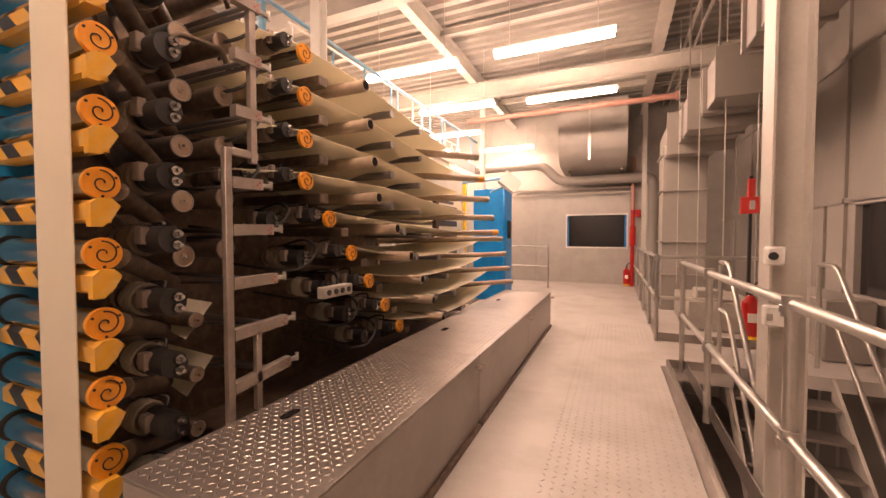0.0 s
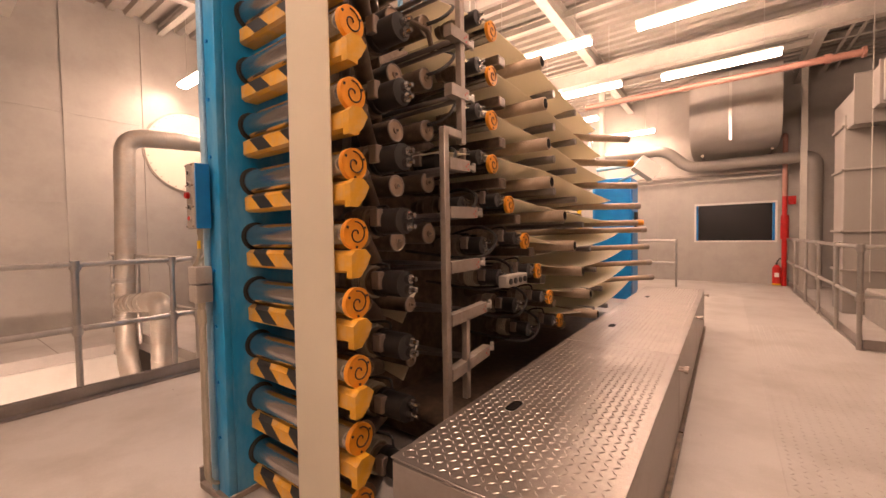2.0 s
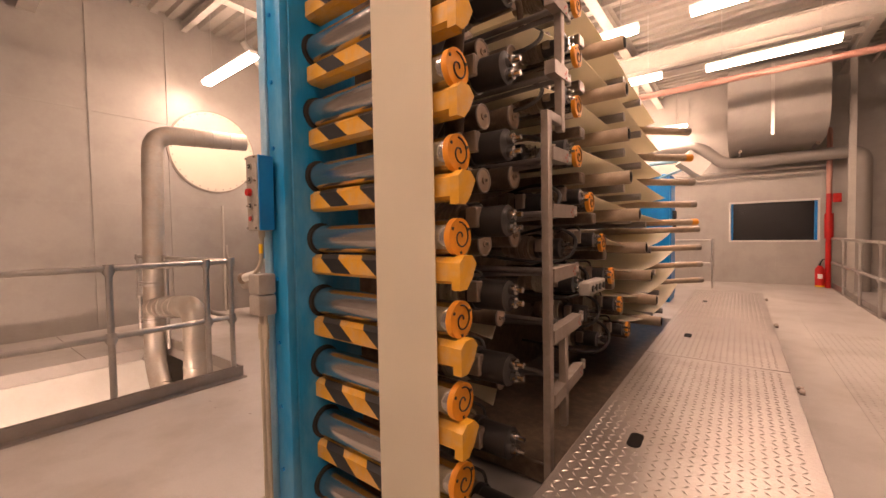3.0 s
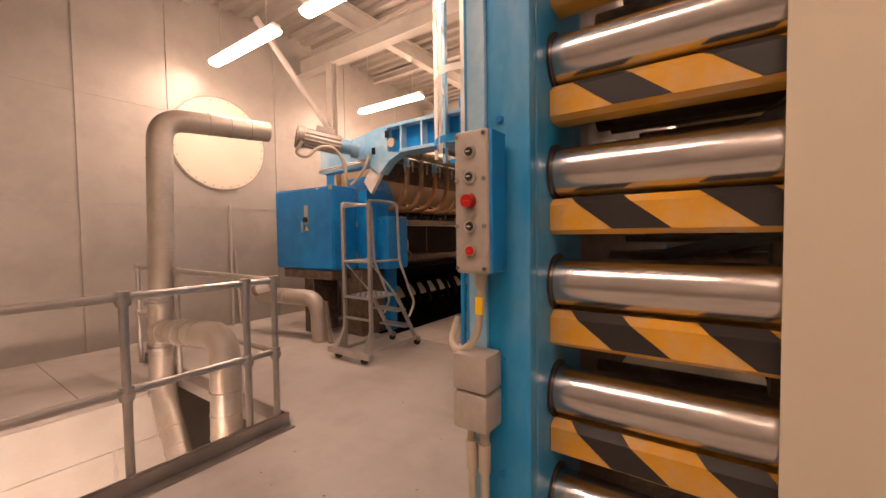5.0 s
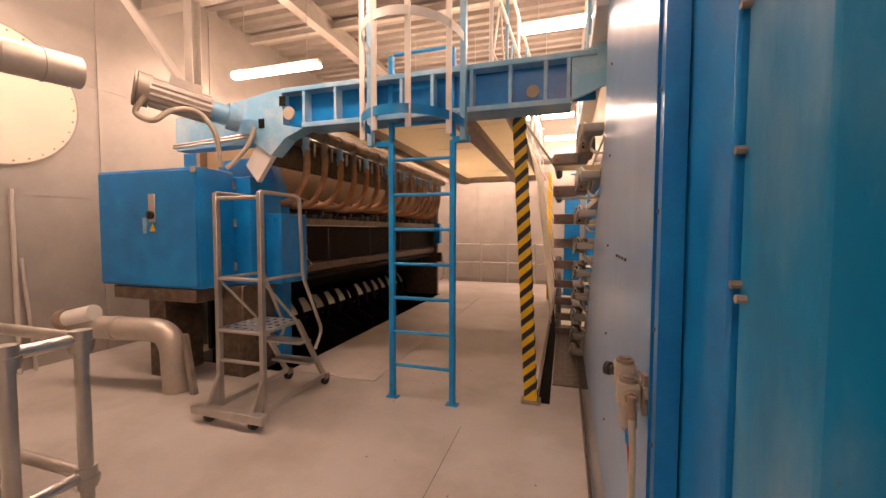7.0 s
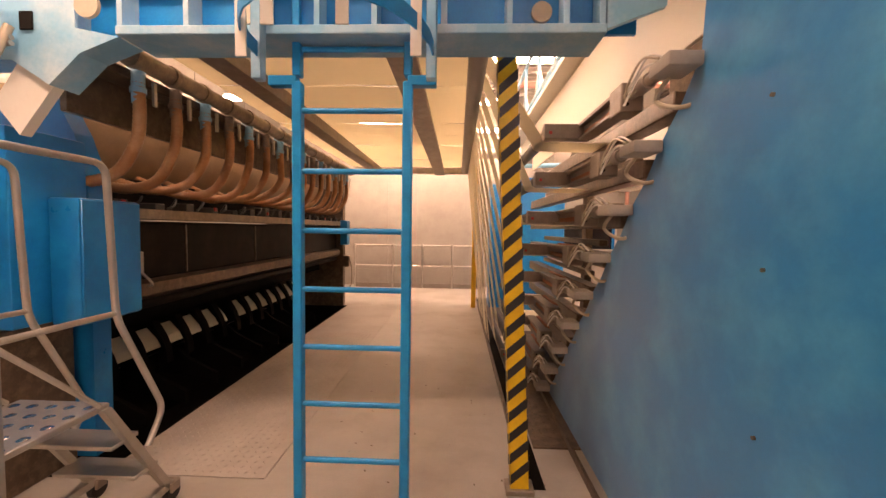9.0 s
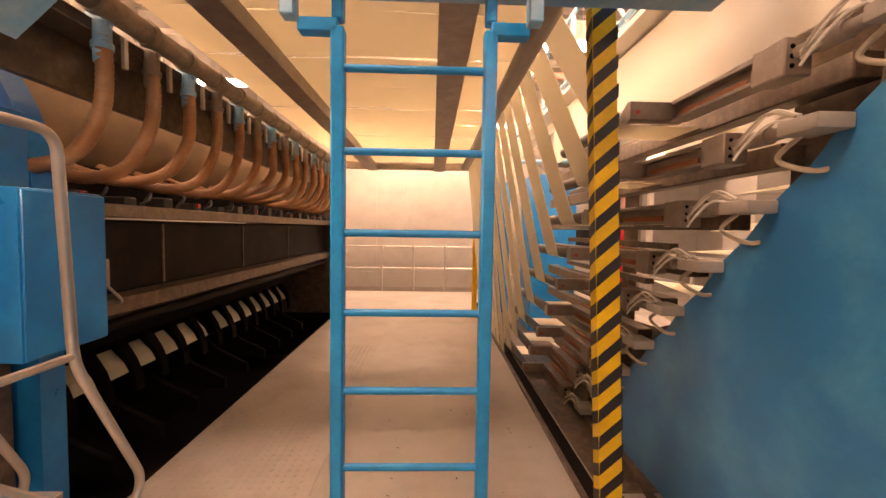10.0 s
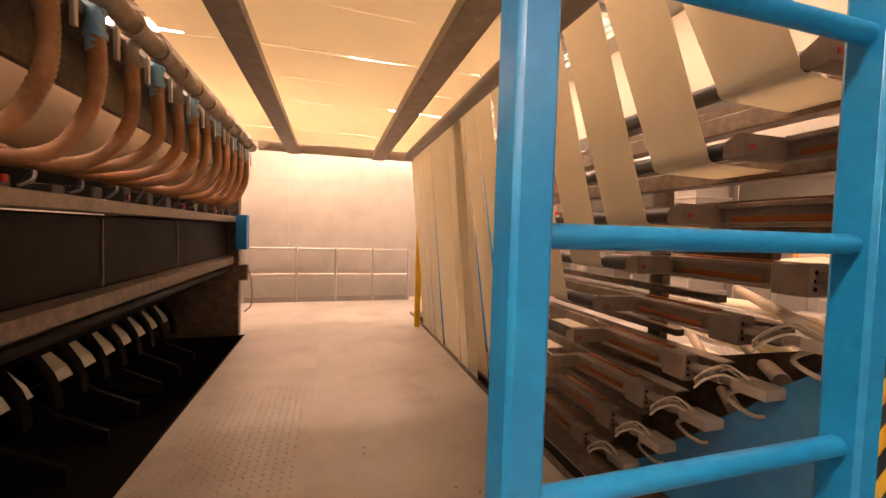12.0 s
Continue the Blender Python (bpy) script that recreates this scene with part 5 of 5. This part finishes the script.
bm = B()
box(bm, -5.3, -3.2, 8.42, 8.5, 2.36, 2.52, 0.006)
cyl(bm, (-4.3, 8.415, 2.44), (-4.3, 8.40, 2.44), 0.02, 10)
solid("end_tie", bm, FRAME, "steel cross tie at the far end of the web", "beam")

# ---- left machine ----
lm = thing("coating_machine", (-6.2, 5.9, 0), "large blue and black web machine over a dark pit", "machine")
# near side frame with its cut-out corner
bm = B()
prism(bm, [(-6.42, 2.1), (-5.80, 2.12), (-5.70, 1.92), (-5.64, 1.75), (-5.62, 1.55), (-5.62, 0.0), (-5.8, 0.0), (-5.9, 0.55), (-6.42, 0.6)], "y", 3.75, 3.87)
part("lower_frame", bm, BLUE, lm, smooth=False)
bm = B()
prism(bm, [(-6.42, 2.12), (-6.42, 2.42), (-5.9, 2.48), (-5.3, 2.57), (-5.2, 2.57), (-5.2, 2.27), (-5.0, 2.23), (-5.18, 2.16), (-5.33, 2.02), (-5.5, 2.13)], "y", 3.28, 3.42)
part("side_frame", bm, BLUE_PALE, lm, smooth=False)
bm = B()
prism(bm, [(-5.33, 2.02), (-5.25, 2.1), (-5.5, 2.12), (-5.62, 1.95), (-5.5, 1.8)], "y", 3.30, 3.35)
part("frame_lip", bm, WHITE, lm, smooth=False)
bm = B()
cyl(bm, (-5.13, 3.262, 2.36), (-5.13, 3.279, 2.36), 0.055, 24)
ring = part("port_hole", bm, BEIGE, lm)
for x, z in ((-5.2, 2.47), (-5.42, 2.3)):
    bm = B()
    box(bm, x - 0.03, x + 0.03, 3.27, 3.279, z - 0.04, z + 0.04, 0.002)
    part("slot", bm, PIT, lm)
bm = B()
for z in (2.155, 2.18):
    cyl(bm, (-6.4, 3.24, z - 0.02), (-5.45, 3.24, z + 0.03), 0.012, 8)
part("sensor_bar", bm, GALV, lm)
# body: dark apron, rail, lower beam
bm = B()
box(bm, -6.9, -5.62, 3.9, 8.38, 1.02, 1.42, 0.01)
part("apron", bm, APRON, lm, "dark brown-black apron plate")
for y in (4.55, 5.6, 6.7):
    bm = B()
    box(bm, -5.622, -5.612, y - 0.006, y + 0.006, 1.03, 1.40)
    part("apron_seam", bm, DARK, lm)
bm = B()
box(bm, -5.72, -5.53, 3.9, 8.38, 1.43, 1.50, 0.006)
part("ledge", bm, MOTOR, lm, "dusty brown steel ledge")
bm = B()
prism(bm, [(-5.62, 1.02), (-5.56, 1.0), (-5.56, 0.92), (-5.70, 0.84), (-6.1, 0.80), (-6.1, 1.02)], "y", 3.9, 8.38)
part("lower_beam", bm, DARK, lm)
bm = B()
cyl(bm, (-5.64, 3.9, 0.85), (-5.64, 8.38, 0.85), 0.035, 12)
part("lower_pipe", bm, APRON, lm)
bm = B()
box(bm, -6.9, -6.85, 3.9, 8.38, 1.5, 2.3)
part("back_plate", bm, TAN, lm)
bm = B()
prism(bm, [(-6.8, 1.76), (-6.08, 1.76), (-5.95, 1.95), (-5.9, 2.25), (-6.8, 2.3)], "y", 3.95, 8.35)
part("hood", bm, TAN, lm, "tan hood behind the hoses")
# black box fills in the shade between hood and ledge
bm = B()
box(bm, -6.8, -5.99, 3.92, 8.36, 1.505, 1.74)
part("valve_bay", bm, PIT, lm, "black box painted in for the shade behind the valves")
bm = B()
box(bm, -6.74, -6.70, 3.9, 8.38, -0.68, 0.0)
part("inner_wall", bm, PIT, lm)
# black plate added to hide the lit wall beyond the pit
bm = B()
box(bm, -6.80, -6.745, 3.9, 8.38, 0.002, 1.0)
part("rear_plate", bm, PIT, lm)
for k in range(15):
    y = 3.922 + 0.286 * k
    bm = B()
    prism(bm, [(-6.30, 0.455), (-6.205, 0.352), (-6.17, 0.283), (-6.177, 0.280), (-6.212, 0.346), (-6.307, 0.449)], "y", y, y + (0.187 if k != 7 else 0.08))
    part("deflector", bm, CREAM_LID, lm, "pale folded deflector plate", smooth=False)
    bm = B()
    prism(bm, [(-6.26, 0.51), (-6.17, 0.36), (-6.13, 0.25), (-6.12, 0.13), (-6.15, 0.12), (-6.165, 0.24), (-6.20, 0.34), (-6.30, 0.49)], "y", y + 0.196, y + 0.277)
    part("guide_rib", bm, PIT, lm, "black curved guide rib", smooth=False)
# black board painted in for the dark gap under the lower beam
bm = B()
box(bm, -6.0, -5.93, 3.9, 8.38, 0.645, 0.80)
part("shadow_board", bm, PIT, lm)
for k in range(10):
    y = 4.0 + 0.45 * k
    bm = B()
    prism(bm, [(-6.5, 0.3), (-6.2, 0.05), (-5.9, -0.1), (-5.9, -0.2), (-6.5, -0.1)], "y", y, y + 0.04)
    part("rib", bm, PIT, lm)
# header pipe and hoses
bm = B()
cyl(bm, (-5.36, 3.55, 2.36), (-5.36, 8.38, 2.36), 0.055, 16)
for k in range(15):
    cyl(bm, (-5.36, 3.75 + 0.31 * k, 2.36), (-5.36, 3.79 + 0.31 * k, 2.36), 0.066, 16)
part("header_pipe", bm, MOTOR, lm, "grimy header pipe")
bm = B()
box(bm, -5.62, -5.42, 3.6, 8.38, 2.25, 2.31, 0.006), box(bm, -5.62, -5.58, 3.6, 8.38, 2.0, 2.25, 0.004)
part("upper_rail", bm, DARK, lm)
rng = random.Random(4)
for k in range(15):
    y = 3.86 + 0.31 * k
    d = rng.uniform(-0.03, 0.03)
    pts = spline([(-5.40, y, 2.25), (-5.39, y - 0.005, 2.05), (-5.40 + d * 0.4, y - 0.02, 1.88), (-5.50, y - 0.05, 1.72 + d), (-5.66, y - 0.10, 1.655 + d), (-5.85, y - 0.15, 1.67), (-6.05, y - 0.19, 1.75)], 14)
    bm = B()
    sweep(bm, pts, 0.032, 10, 0.004)
    h = part("hose", bm, HOSE, lm, "brown ribbed suction hose")
    bm = B()
    cyl(bm, (-5.40, y, 2.12), (-5.40, y, 2.30), 0.036, 12), cyl(bm, (-5.40, y, 2.18), (-5.40, y, 2.21), 0.044, 12), box(bm, -5.46, -5.36, y - 0.02, y + 0.02, 2.28, 2.36, 0.006)
    part("coupling", bm, CAST if k % 2 else BLUE_PALE, h)
    bm = B()
    box(bm, -5.36, -5.34, y + 0.05, y + 0.075, 2.12, 2.26, 0.003)
    part("toggle", bm, GALV, h)
    bm = B()
    sweep(bm, spline([(-5.55, y + 0.1, 1.51), (-5.52, y + 0.13, 1.56 + d), (-5.56, y + 0.2, 1.58), (-5.63, y + 0.24, 1.52)], 5), 0.007, 6)
    box(bm, -5.70, -5.58, y + 0.03, y + 0.12, 1.50, 1.57 + d, 0.006)
    part("nozzle_valve", bm, BLACK, lm)
    if k % 3 == 0:
        bm = B()
        box(bm, -5.585, -5.57, y + 0.06, y + 0.09, 1.52, 1.55, 0.002)
        part("red_tab", bm, RED, lm)
# far end of the machine
bm = B()
box(bm, -6.9, -5.5, 8.38, 8.5, 0.0, 2.4, 0.01)
part("end_frame", bm, DARK, lm)
bm = B()
box(bm, -5.5, -5.38, 8.2, 8.36, 1.1, 1.52, 0.006)
part("end_box", bm, BLUE, lm, "dark blue control box")
bm = B()
box(bm, -5.52, -5.40, 8.38, 8.46, 0.7, 0.9, 0.01), sweep(bm, spline([(-5.42, 8.4, 0.9), (-5.36, 8.4, 0.7), (-5.36, 8.4, 0.4), (-5.44, 8.4, 0.3)], 5), 0.008, 6)
part("socket", bm, DARK, lm)
# drive motor on top
mt = thing("drive_motor", (-5.8, 2.9, 2.2), "dusty grey electric motor with an open fan end", "motor")
FAN, GEAR = Vector((-5.98, 2.62, 2.44)), Vector((-5.60, 3.16, 2.33))
AX = (GEAR - FAN).normalized()
SIDE = AX.cross(Vector((0, 0, 1))).normalized()
RISE = SIDE.cross(AX)


def on_axis(u, a=0.0, r=0.0): return FAN + (GEAR - FAN) * u + r * (math.cos(a) * SIDE + math.sin(a) * RISE)


bm = B()
cyl(bm, on_axis(0.12), on_axis(0.74), 0.108, 8)
part("body", bm, BOXGREY, mt, smooth=False)
for a in range(8):
    bm = B()
    cyl(bm, on_axis(0.14, a * math.pi / 4 + 0.39, 0.102), on_axis(0.72, a * math.pi / 4 + 0.39, 0.102), 0.014, 6)
    part("cooling_fin", bm, BOXGREY, mt, smooth=False)
bm = B()
bmesh.ops.create_cube(bm, size=1, matrix=Matrix.Translation(on_axis(0.45, math.pi / 2, 0.12)) @ AX.to_track_quat("X", "Z").to_matrix().to_4x4() @ Matrix.Diagonal((0.22, 0.13, 0.07, 1)))
part("terminal_box", bm, BOXGREY, mt, smooth=False)
bm = B()
ring = [on_axis(0.0, 2 * math.pi * j / 28, 0.122) for j in range(29)]
sweep(bm, ring, 0.012, 8), cyl(bm, on_axis(0.02), on_axis(0.13), 0.124, 24)
part("fan_cowl", bm, FRAME, mt)
bm = B()
cyl(bm, on_axis(0.005), on_axis(0.025), 0.112, 24)
part("fan_opening", bm, PIT, mt)
bm = B()
for a in range(3):
    cyl(bm, on_axis(-0.01, a * math.pi / 3, 0.118), on_axis(-0.01, a * math.pi / 3 + math.pi, 0.118), 0.007, 6)
cyl(bm, on_axis(-0.02), on_axis(0.01), 0.03, 14)
part("guard", bm, FRAME, mt)
bm = B()
cyl(bm, on_axis(0.74), on_axis(0.92), 0.085, 18), cyl(bm, on_axis(0.92), on_axis(1.06), 0.11, 18)
part("gearbox", bm, BLUE_PALE, mt)
bm = B()
sweep(bm, spline([on_axis(0.1, -0.6, 0.12), (-5.93, 2.58, 2.24), (-5.84, 2.64, 2.19), (-5.76, 2.74, 2.29), (-5.66, 2.86, 2.30), (-5.60, 2.96, 2.16), (-5.60, 3.0, 1.97), (-5.61, 3.02, 1.895)], 7), 0.02, 10)
part("cable", bm, BEIGE, mt)
bm = B()
sweep(bm, spline([(-5.46, 3.24, 2.26), (-5.50, 3.2, 2.1), (-5.58, 3.15, 1.97), (-5.64, 3.1, 1.895)], 6), 0.018, 10)
part("cable", bm, BEIGE, mt)

# blue switch cabinets
cabt = thing("switch_cabinet", (-6.4, 3.2, 0.85), "glossy blue wall-hung switch cabinet with a lock plate", "cabinet")
bm = B()
box(bm, -7.0, -5.80, 2.97, 3.33, 0.87, 1.90, 0.012, 2)
part("body", bm, BLUE, cabt)
bm = B()
box(bm, -6.98, -5.82, 2.955, 2.968, 0.89, 1.88, 0.005)
door = part("door", bm, BLUE, cabt)
bm = B()
box(bm, -6.35, -6.27, 2.945, 2.955, 1.44, 1.68, 0.004)
part("lock_plate", bm, BOXGREY, door)
bm = B()
cyl(bm, (-6.31, 2.95, 1.50), (-6.31, 2.92, 1.50), 0.035, 14), box(bm, -6.318, -6.302, 2.905, 2.925, 1.47, 1.53, 0.003)
part("lock_knob", bm, BLACK, door)
bm = B()
prism(bm, [(-6.345, 1.36), (-6.275, 1.36), (-6.31, 1.43)], "y", 2.95, 2.956)
part("warning_sign", bm, YELLOW, door)
bm = B()
box(bm, -6.43, -6.38, 2.951, 2.956, 1.34, 1.48, 0.002)
part("notice", bm, BLUE_PALE, door)
bm = B()
box(bm, -5.86, -5.80, 2.945, 2.956, 1.85, 1.90, 0.003)
part("corner_plate", bm, BOXGREY, cabt)
for z in (1.0, 1.4, 1.75):
    bm = B()
    cyl(bm, (-5.795, 3.33, z), (-5.795, 3.33, z + 0.07), 0.012, 8)
    part("hinge", bm, FRAME, cabt)
bm = B()
box(bm, -5.83, -5.62, 3.34, 3.74, 0.87, 1.86, 0.01, 2)
solid("side_cabinet", bm, BLUE, "narrow blue cabinet beside the switch cabinet", "cabinet")
t = thing("terminal_cabinet", (-5.5, 3.7, 0.86), "small bright blue terminal cabinet with a folded edge", "cabinet")
bm = B()
box(bm, -5.60, -5.432, 3.5, 3.88, 0.86, 1.53, 0.012, 2)
part("body", bm, BLUE, t)
bm = B()
box(bm, -5.431, -5.42, 3.505, 3.875, 0.87, 1.52, 0.004)
part("door", bm, BLUE, t)
bm = B()
box(bm, -5.61, -5.52, 3.92, 4.02, 1.08, 1.22, 0.006), sweep(bm, spline([(-5.54, 4.0, 1.10), (-5.50, 4.06, 1.0), (-5.60, 4.1, 0.98)], 5), 0.008, 6)
solid("plug_socket", bm, BOXGREY, "grey plug socket with a looped cable", "socket")
t = thing("support_stand", (-6.2, 3.3, 0), "dark machine foot under the blue cabinets", "machine frame")
for name, b in (("crossbar", (-6.9, -5.9, 3.0, 3.3, 0.74, 0.86)), ("pedestal", (-6.0, -5.7, 3.305, 3.72, 0.0, 0.86)), ("leg", (-6.6, -6.4, 3.1, 3.5, 0.0, 0.735))):
    bm = B()
    box(bm, *b, 0.01)
    part(name, bm, DARK, t)
bm = B()
box(bm, -7.1, -6.9, 3.9, 4.1, 1.9, 2.25, 0.01)
solid("small_window_box", bm, BLUE, "small blue box behind the machine", "box")

# under-cabinet pipes
t = thing("exhaust_pipe", (-6.1, 2.95, 0), "bent galvanised exhaust pipe into the floor", "pipe")
bm = B()
sweep(bm, bend([(-7.1, 2.75, 0.52), (-6.05, 2.9, 0.52), (-6.05, 2.92, 0.0)], 0.2, 8), 0.10, 18)
part("pipe", bm, DUCT, t)
for p, q in (((-6.6, 2.82, 0.52), (-6.56, 2.826, 0.52)), ((-6.05, 2.92, 0.24), (-6.05, 2.92, 0.20))):
    bm = B()
    cyl(bm, p, q, 0.106, 18)
    part("collar", bm, GALV, t)
bm = B()
prism(bm, [(-5.85, 0.0), (-5.80, 0.0), (-5.89, 0.5), (-5.93, 0.5)], "y", 2.88, 2.92)
part("stay", bm, FRAME, t)
t = thing("white_valve", (-6.9, 2.8, 0.62), "white capped valve on the pipework", "valve")
bm = B()
cyl(bm, (-7.0, 2.7, 0.60), (-6.75, 2.75, 0.66), 0.07, 14)
part("body", bm, WHITE, t)
bm = B()
cyl(bm, (-7.06, 2.69, 0.585), (-7.0, 2.7, 0.60), 0.09, 14)
part("flange", bm, RUST, t)

# ---- pipe hole and ducts, west side ----
def spiral_duct(ctrl, radius, label, seam=0.11, turn=0.25):
    t = thing("spiral_duct", ctrl[0], label, "duct", "round ducts")
    pts = bend(ctrl, turn, 8)
    bm = B()
    sweep(bm, pts, radius, 24)
    part("shell", bm, DUCT, t)
    for a, b in zip(pts, pts[1:]):
        n = int((b - a).length / seam)
        if n < 3:
            continue
        for i in range(1, n):
            c = a + (b - a) * i / n
            d = (b - a).normalized()
            bm = B()
            cyl(bm, c - d * 0.003, c + d * 0.003, radius + 0.006, 24)
            part("seam", bm, DUCT, t)
    return t


spiral_duct([(-5.95, 2.25, 2.40), (-6.12, 1.32, 2.36), (-6.12, 1.26, -0.12), (-5.45, 1.20, -0.72), (-4.95, 1.16, -1.7)], 0.10, "tall galvanised spiral duct rising through the floor opening", 0.15, 0.2)
spiral_duct([(-6.12, 1.26, 0.46), (-4.86, 1.22, 0.60), (-4.86, 1.20, -0.9)], 0.10, "bent branch of the galvanised duct", 0.15, 0.22)
for z in (0.70, 0.30, -0.10):
    bm = B()
    cyl(bm, (-6.12, 1.26, z), (-6.12, 1.26, z + 0.025), 0.112, 24), cyl(bm, (-6.12, 1.26, z + 0.04), (-6.12, 1.26, z + 0.05), 0.107, 24)
    solid("duct_collar", bm, GALV, "galvanised collar round the duct", "collar", group="duct collars")
bm = B()
cyl(bm, (-5.62, 1.246, 0.515), (-5.60, 1.245, 0.517), 0.112, 24)
solid("duct_collar", bm, GALV, "galvanised collar round the duct", "collar", group="duct collars")
# white face of the storey below, under the west edge of the opening
t = thing("lower_partition", (-6.3, -0.8, -2.6), "pinkish white panelled partition below the floor opening", "partition")
bm = B()
box(bm, -6.40, -6.27, Y0, 1.40, -2.6, -0.122)
part("core", bm, WHITE, t, smooth=False)
bm = B()
box(bm, -6.268, -6.245, Y0, 1.40, -0.52, -0.124, 0.004)
part("top_band", bm, WHITE, t, smooth=False)
for y0, y1 in ((-2.95, -1.62), (-1.6, -0.32), (-0.3, 0.93), (0.95, 1.38)):
    bm = B()
    box(bm, -6.268, -6.255, y0, y1, -2.58, -0.53, 0.004)
    part("panel", bm, WHITE, t, smooth=False)
# added batten, hidden under the slab, brightens the partition
t = thing("lower_fill_lamp", (-4.3, -0.8, -0.3), "unseen batten added below the floor slab to light the partition", "lamp")
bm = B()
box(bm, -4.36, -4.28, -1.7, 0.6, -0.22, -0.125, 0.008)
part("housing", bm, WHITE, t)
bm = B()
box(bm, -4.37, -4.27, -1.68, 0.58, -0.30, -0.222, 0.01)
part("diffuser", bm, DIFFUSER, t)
# second hidden batten, added to brighten the stairwell
t = thing("lower_fill_lamp", (0.3, -0.2, -0.3), "unseen batten added below the walkway slab to light the stairwell", "lamp")
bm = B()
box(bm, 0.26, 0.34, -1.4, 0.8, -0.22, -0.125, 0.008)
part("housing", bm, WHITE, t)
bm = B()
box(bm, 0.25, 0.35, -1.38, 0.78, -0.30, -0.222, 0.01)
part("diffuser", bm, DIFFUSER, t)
# joints of the slabs beside the opening
bm = B()
for y in (-1.6, -0.35, 0.72):
    box(bm, -7.86, -6.26, y - 0.004, y + 0.004, 0.0003, 0.0012)
setting("slab_joint", bm, DARK, "thin dark joint between the floor slabs", "joint")

# round wall hatch
t = thing("round_hatch", (X0, 2.65, 2.62), "large round cream hatch bolted to the wall", "hatch")
bm = B()
cyl(bm, (X0 - 0.01, 2.67, 2.62), (X0 + 0.035, 2.67, 2.62), 0.64, 56)
part("lid", bm, CREAM_LID, t)
bm = B()
cyl(bm, (X0 - 0.01, 2.67, 2.62), (X0 + 0.02, 2.67, 2.62), 0.665, 56)
part("rim", bm, FRAME, t)
for k in range(32):
    a = 2 * math.pi * k / 32
    bm = B()
    cyl(bm, (X0 + 0.034, 2.67 + 0.61 * math.cos(a), 2.62 + 0.61 * math.sin(a)), (X0 + 0.042, 2.67 + 0.61 * math.cos(a), 2.62 + 0.61 * math.sin(a)), 0.009, 6)
    part("bolt", bm, FRAME, t)
bm = B()
sweep(bm, [(X0 + 0.06, 2.75, 0.0), (X0 + 0.06, 2.75, 1.75)], 0.02, 8), sweep(bm, [(X0 + 0.1, 2.85, 0.0), (X0 + 0.06, 2.8, 1.1)], 0.015, 8)
solid("wall_conduit", bm, STEEL_PAINT, "thin pale conduit up the metal wall", "conduit")

# ---- stepladder ----
sl = thing("mobile_steps", (-5.1, 3.0, 0), "small aluminium mobile step with hand rails and castors", "step ladder")
xa, xb = -5.30, -4.91
for x in (xa, xb):
    bm = B()
    box(bm, x - 0.018, x + 0.018, 2.66, 2.70, 0.07, 1.64, 0.004)
    part("upright", bm, GALV, sl)
    bm = B()
    prism(bm, [(3.38, 0.08), (3.42, 0.08), (3.08, 0.64), (3.04, 0.64)], "x", x - 0.015, x + 0.015)
    part("stringer", bm, GALV, sl)
    bm = B()
    box(bm, x - 0.015, x + 0.015, 2.66, 3.42, 0.07, 0.11, 0.003)
    part("side_rail", bm, GALV, sl)
    bm = B()
    sweep(bm, bend([(x, 2.68, 1.64), (x, 3.10, 1.64), (x, 3.13, 1.0), (x, 3.38, 0.50), (x, 3.28, 0.36)], 0.06), 0.014, 10)
    part("hand_rail", bm, GALV, sl)
    bm = B()
    sweep(bm, [(x, 2.68, 1.02), (x, 3.13, 1.02)], 0.012, 8), sweep(bm, [(x, 2.70, 1.0), (x, 3.04, 0.66)], 0.010, 8)
    part("mid_rail", bm, GALV, sl)
    bm = B()
    prism(bm, [(2.66, 0.32), (2.66, 0.1), (2.56, 0.08), (2.56, 0.1)], "x", x - 0.012, x + 0.012)
    part("gusset", bm, GALV, sl)
    for y in (2.585, 3.42):
        bm = B()
        cyl(bm, (x - 0.015, y, 0.045), (x + 0.015, y, 0.045), 0.045, 16)
        wv = part("castor", bm, RUBBER, sl)
        bm = B()
        box(bm, x - 0.028, x + 0.028, y - 0.03, y + 0.03, 0.05, 0.1, 0.004)
        part("castor_fork", bm, FRAME, wv)
bm = B()
box(bm, xa - 0.12, xb + 0.11, 2.53, 2.60, 0.06, 0.12, 0.004)
part("front_bar", bm, GALV, sl)
for z in (1.02, 1.60, 0.42):
    bm = B()
    cyl(bm, (xa, 2.68, z), (xb, 2.68, z), 0.014, 10)
    part("cross_bar", bm, GALV, sl)
for k, (y, z) in enumerate(((3.16, 0.46), (3.27, 0.26))):
    bm = B()
    box(bm, xa, xb, y - 0.07, y + 0.07, z - 0.02, z, 0.004)
    part("tread", bm, GALV, sl)
bm = B()
box(bm, xa, xb, 2.66, 3.09, 0.63, 0.655, 0.004)
pl = part("platform", bm, GALV, sl)
for i in range(5):
    for j in range(5):
        bm = B()
        x, y = xa + 0.04 + 0.078 * i, 2.72 + 0.078 * j
        cyl(bm, (x, y, 0.654), (x, y, 0.6585), 0.022, 10, 0.012)
        part("dimple", bm, CHROME, pl)
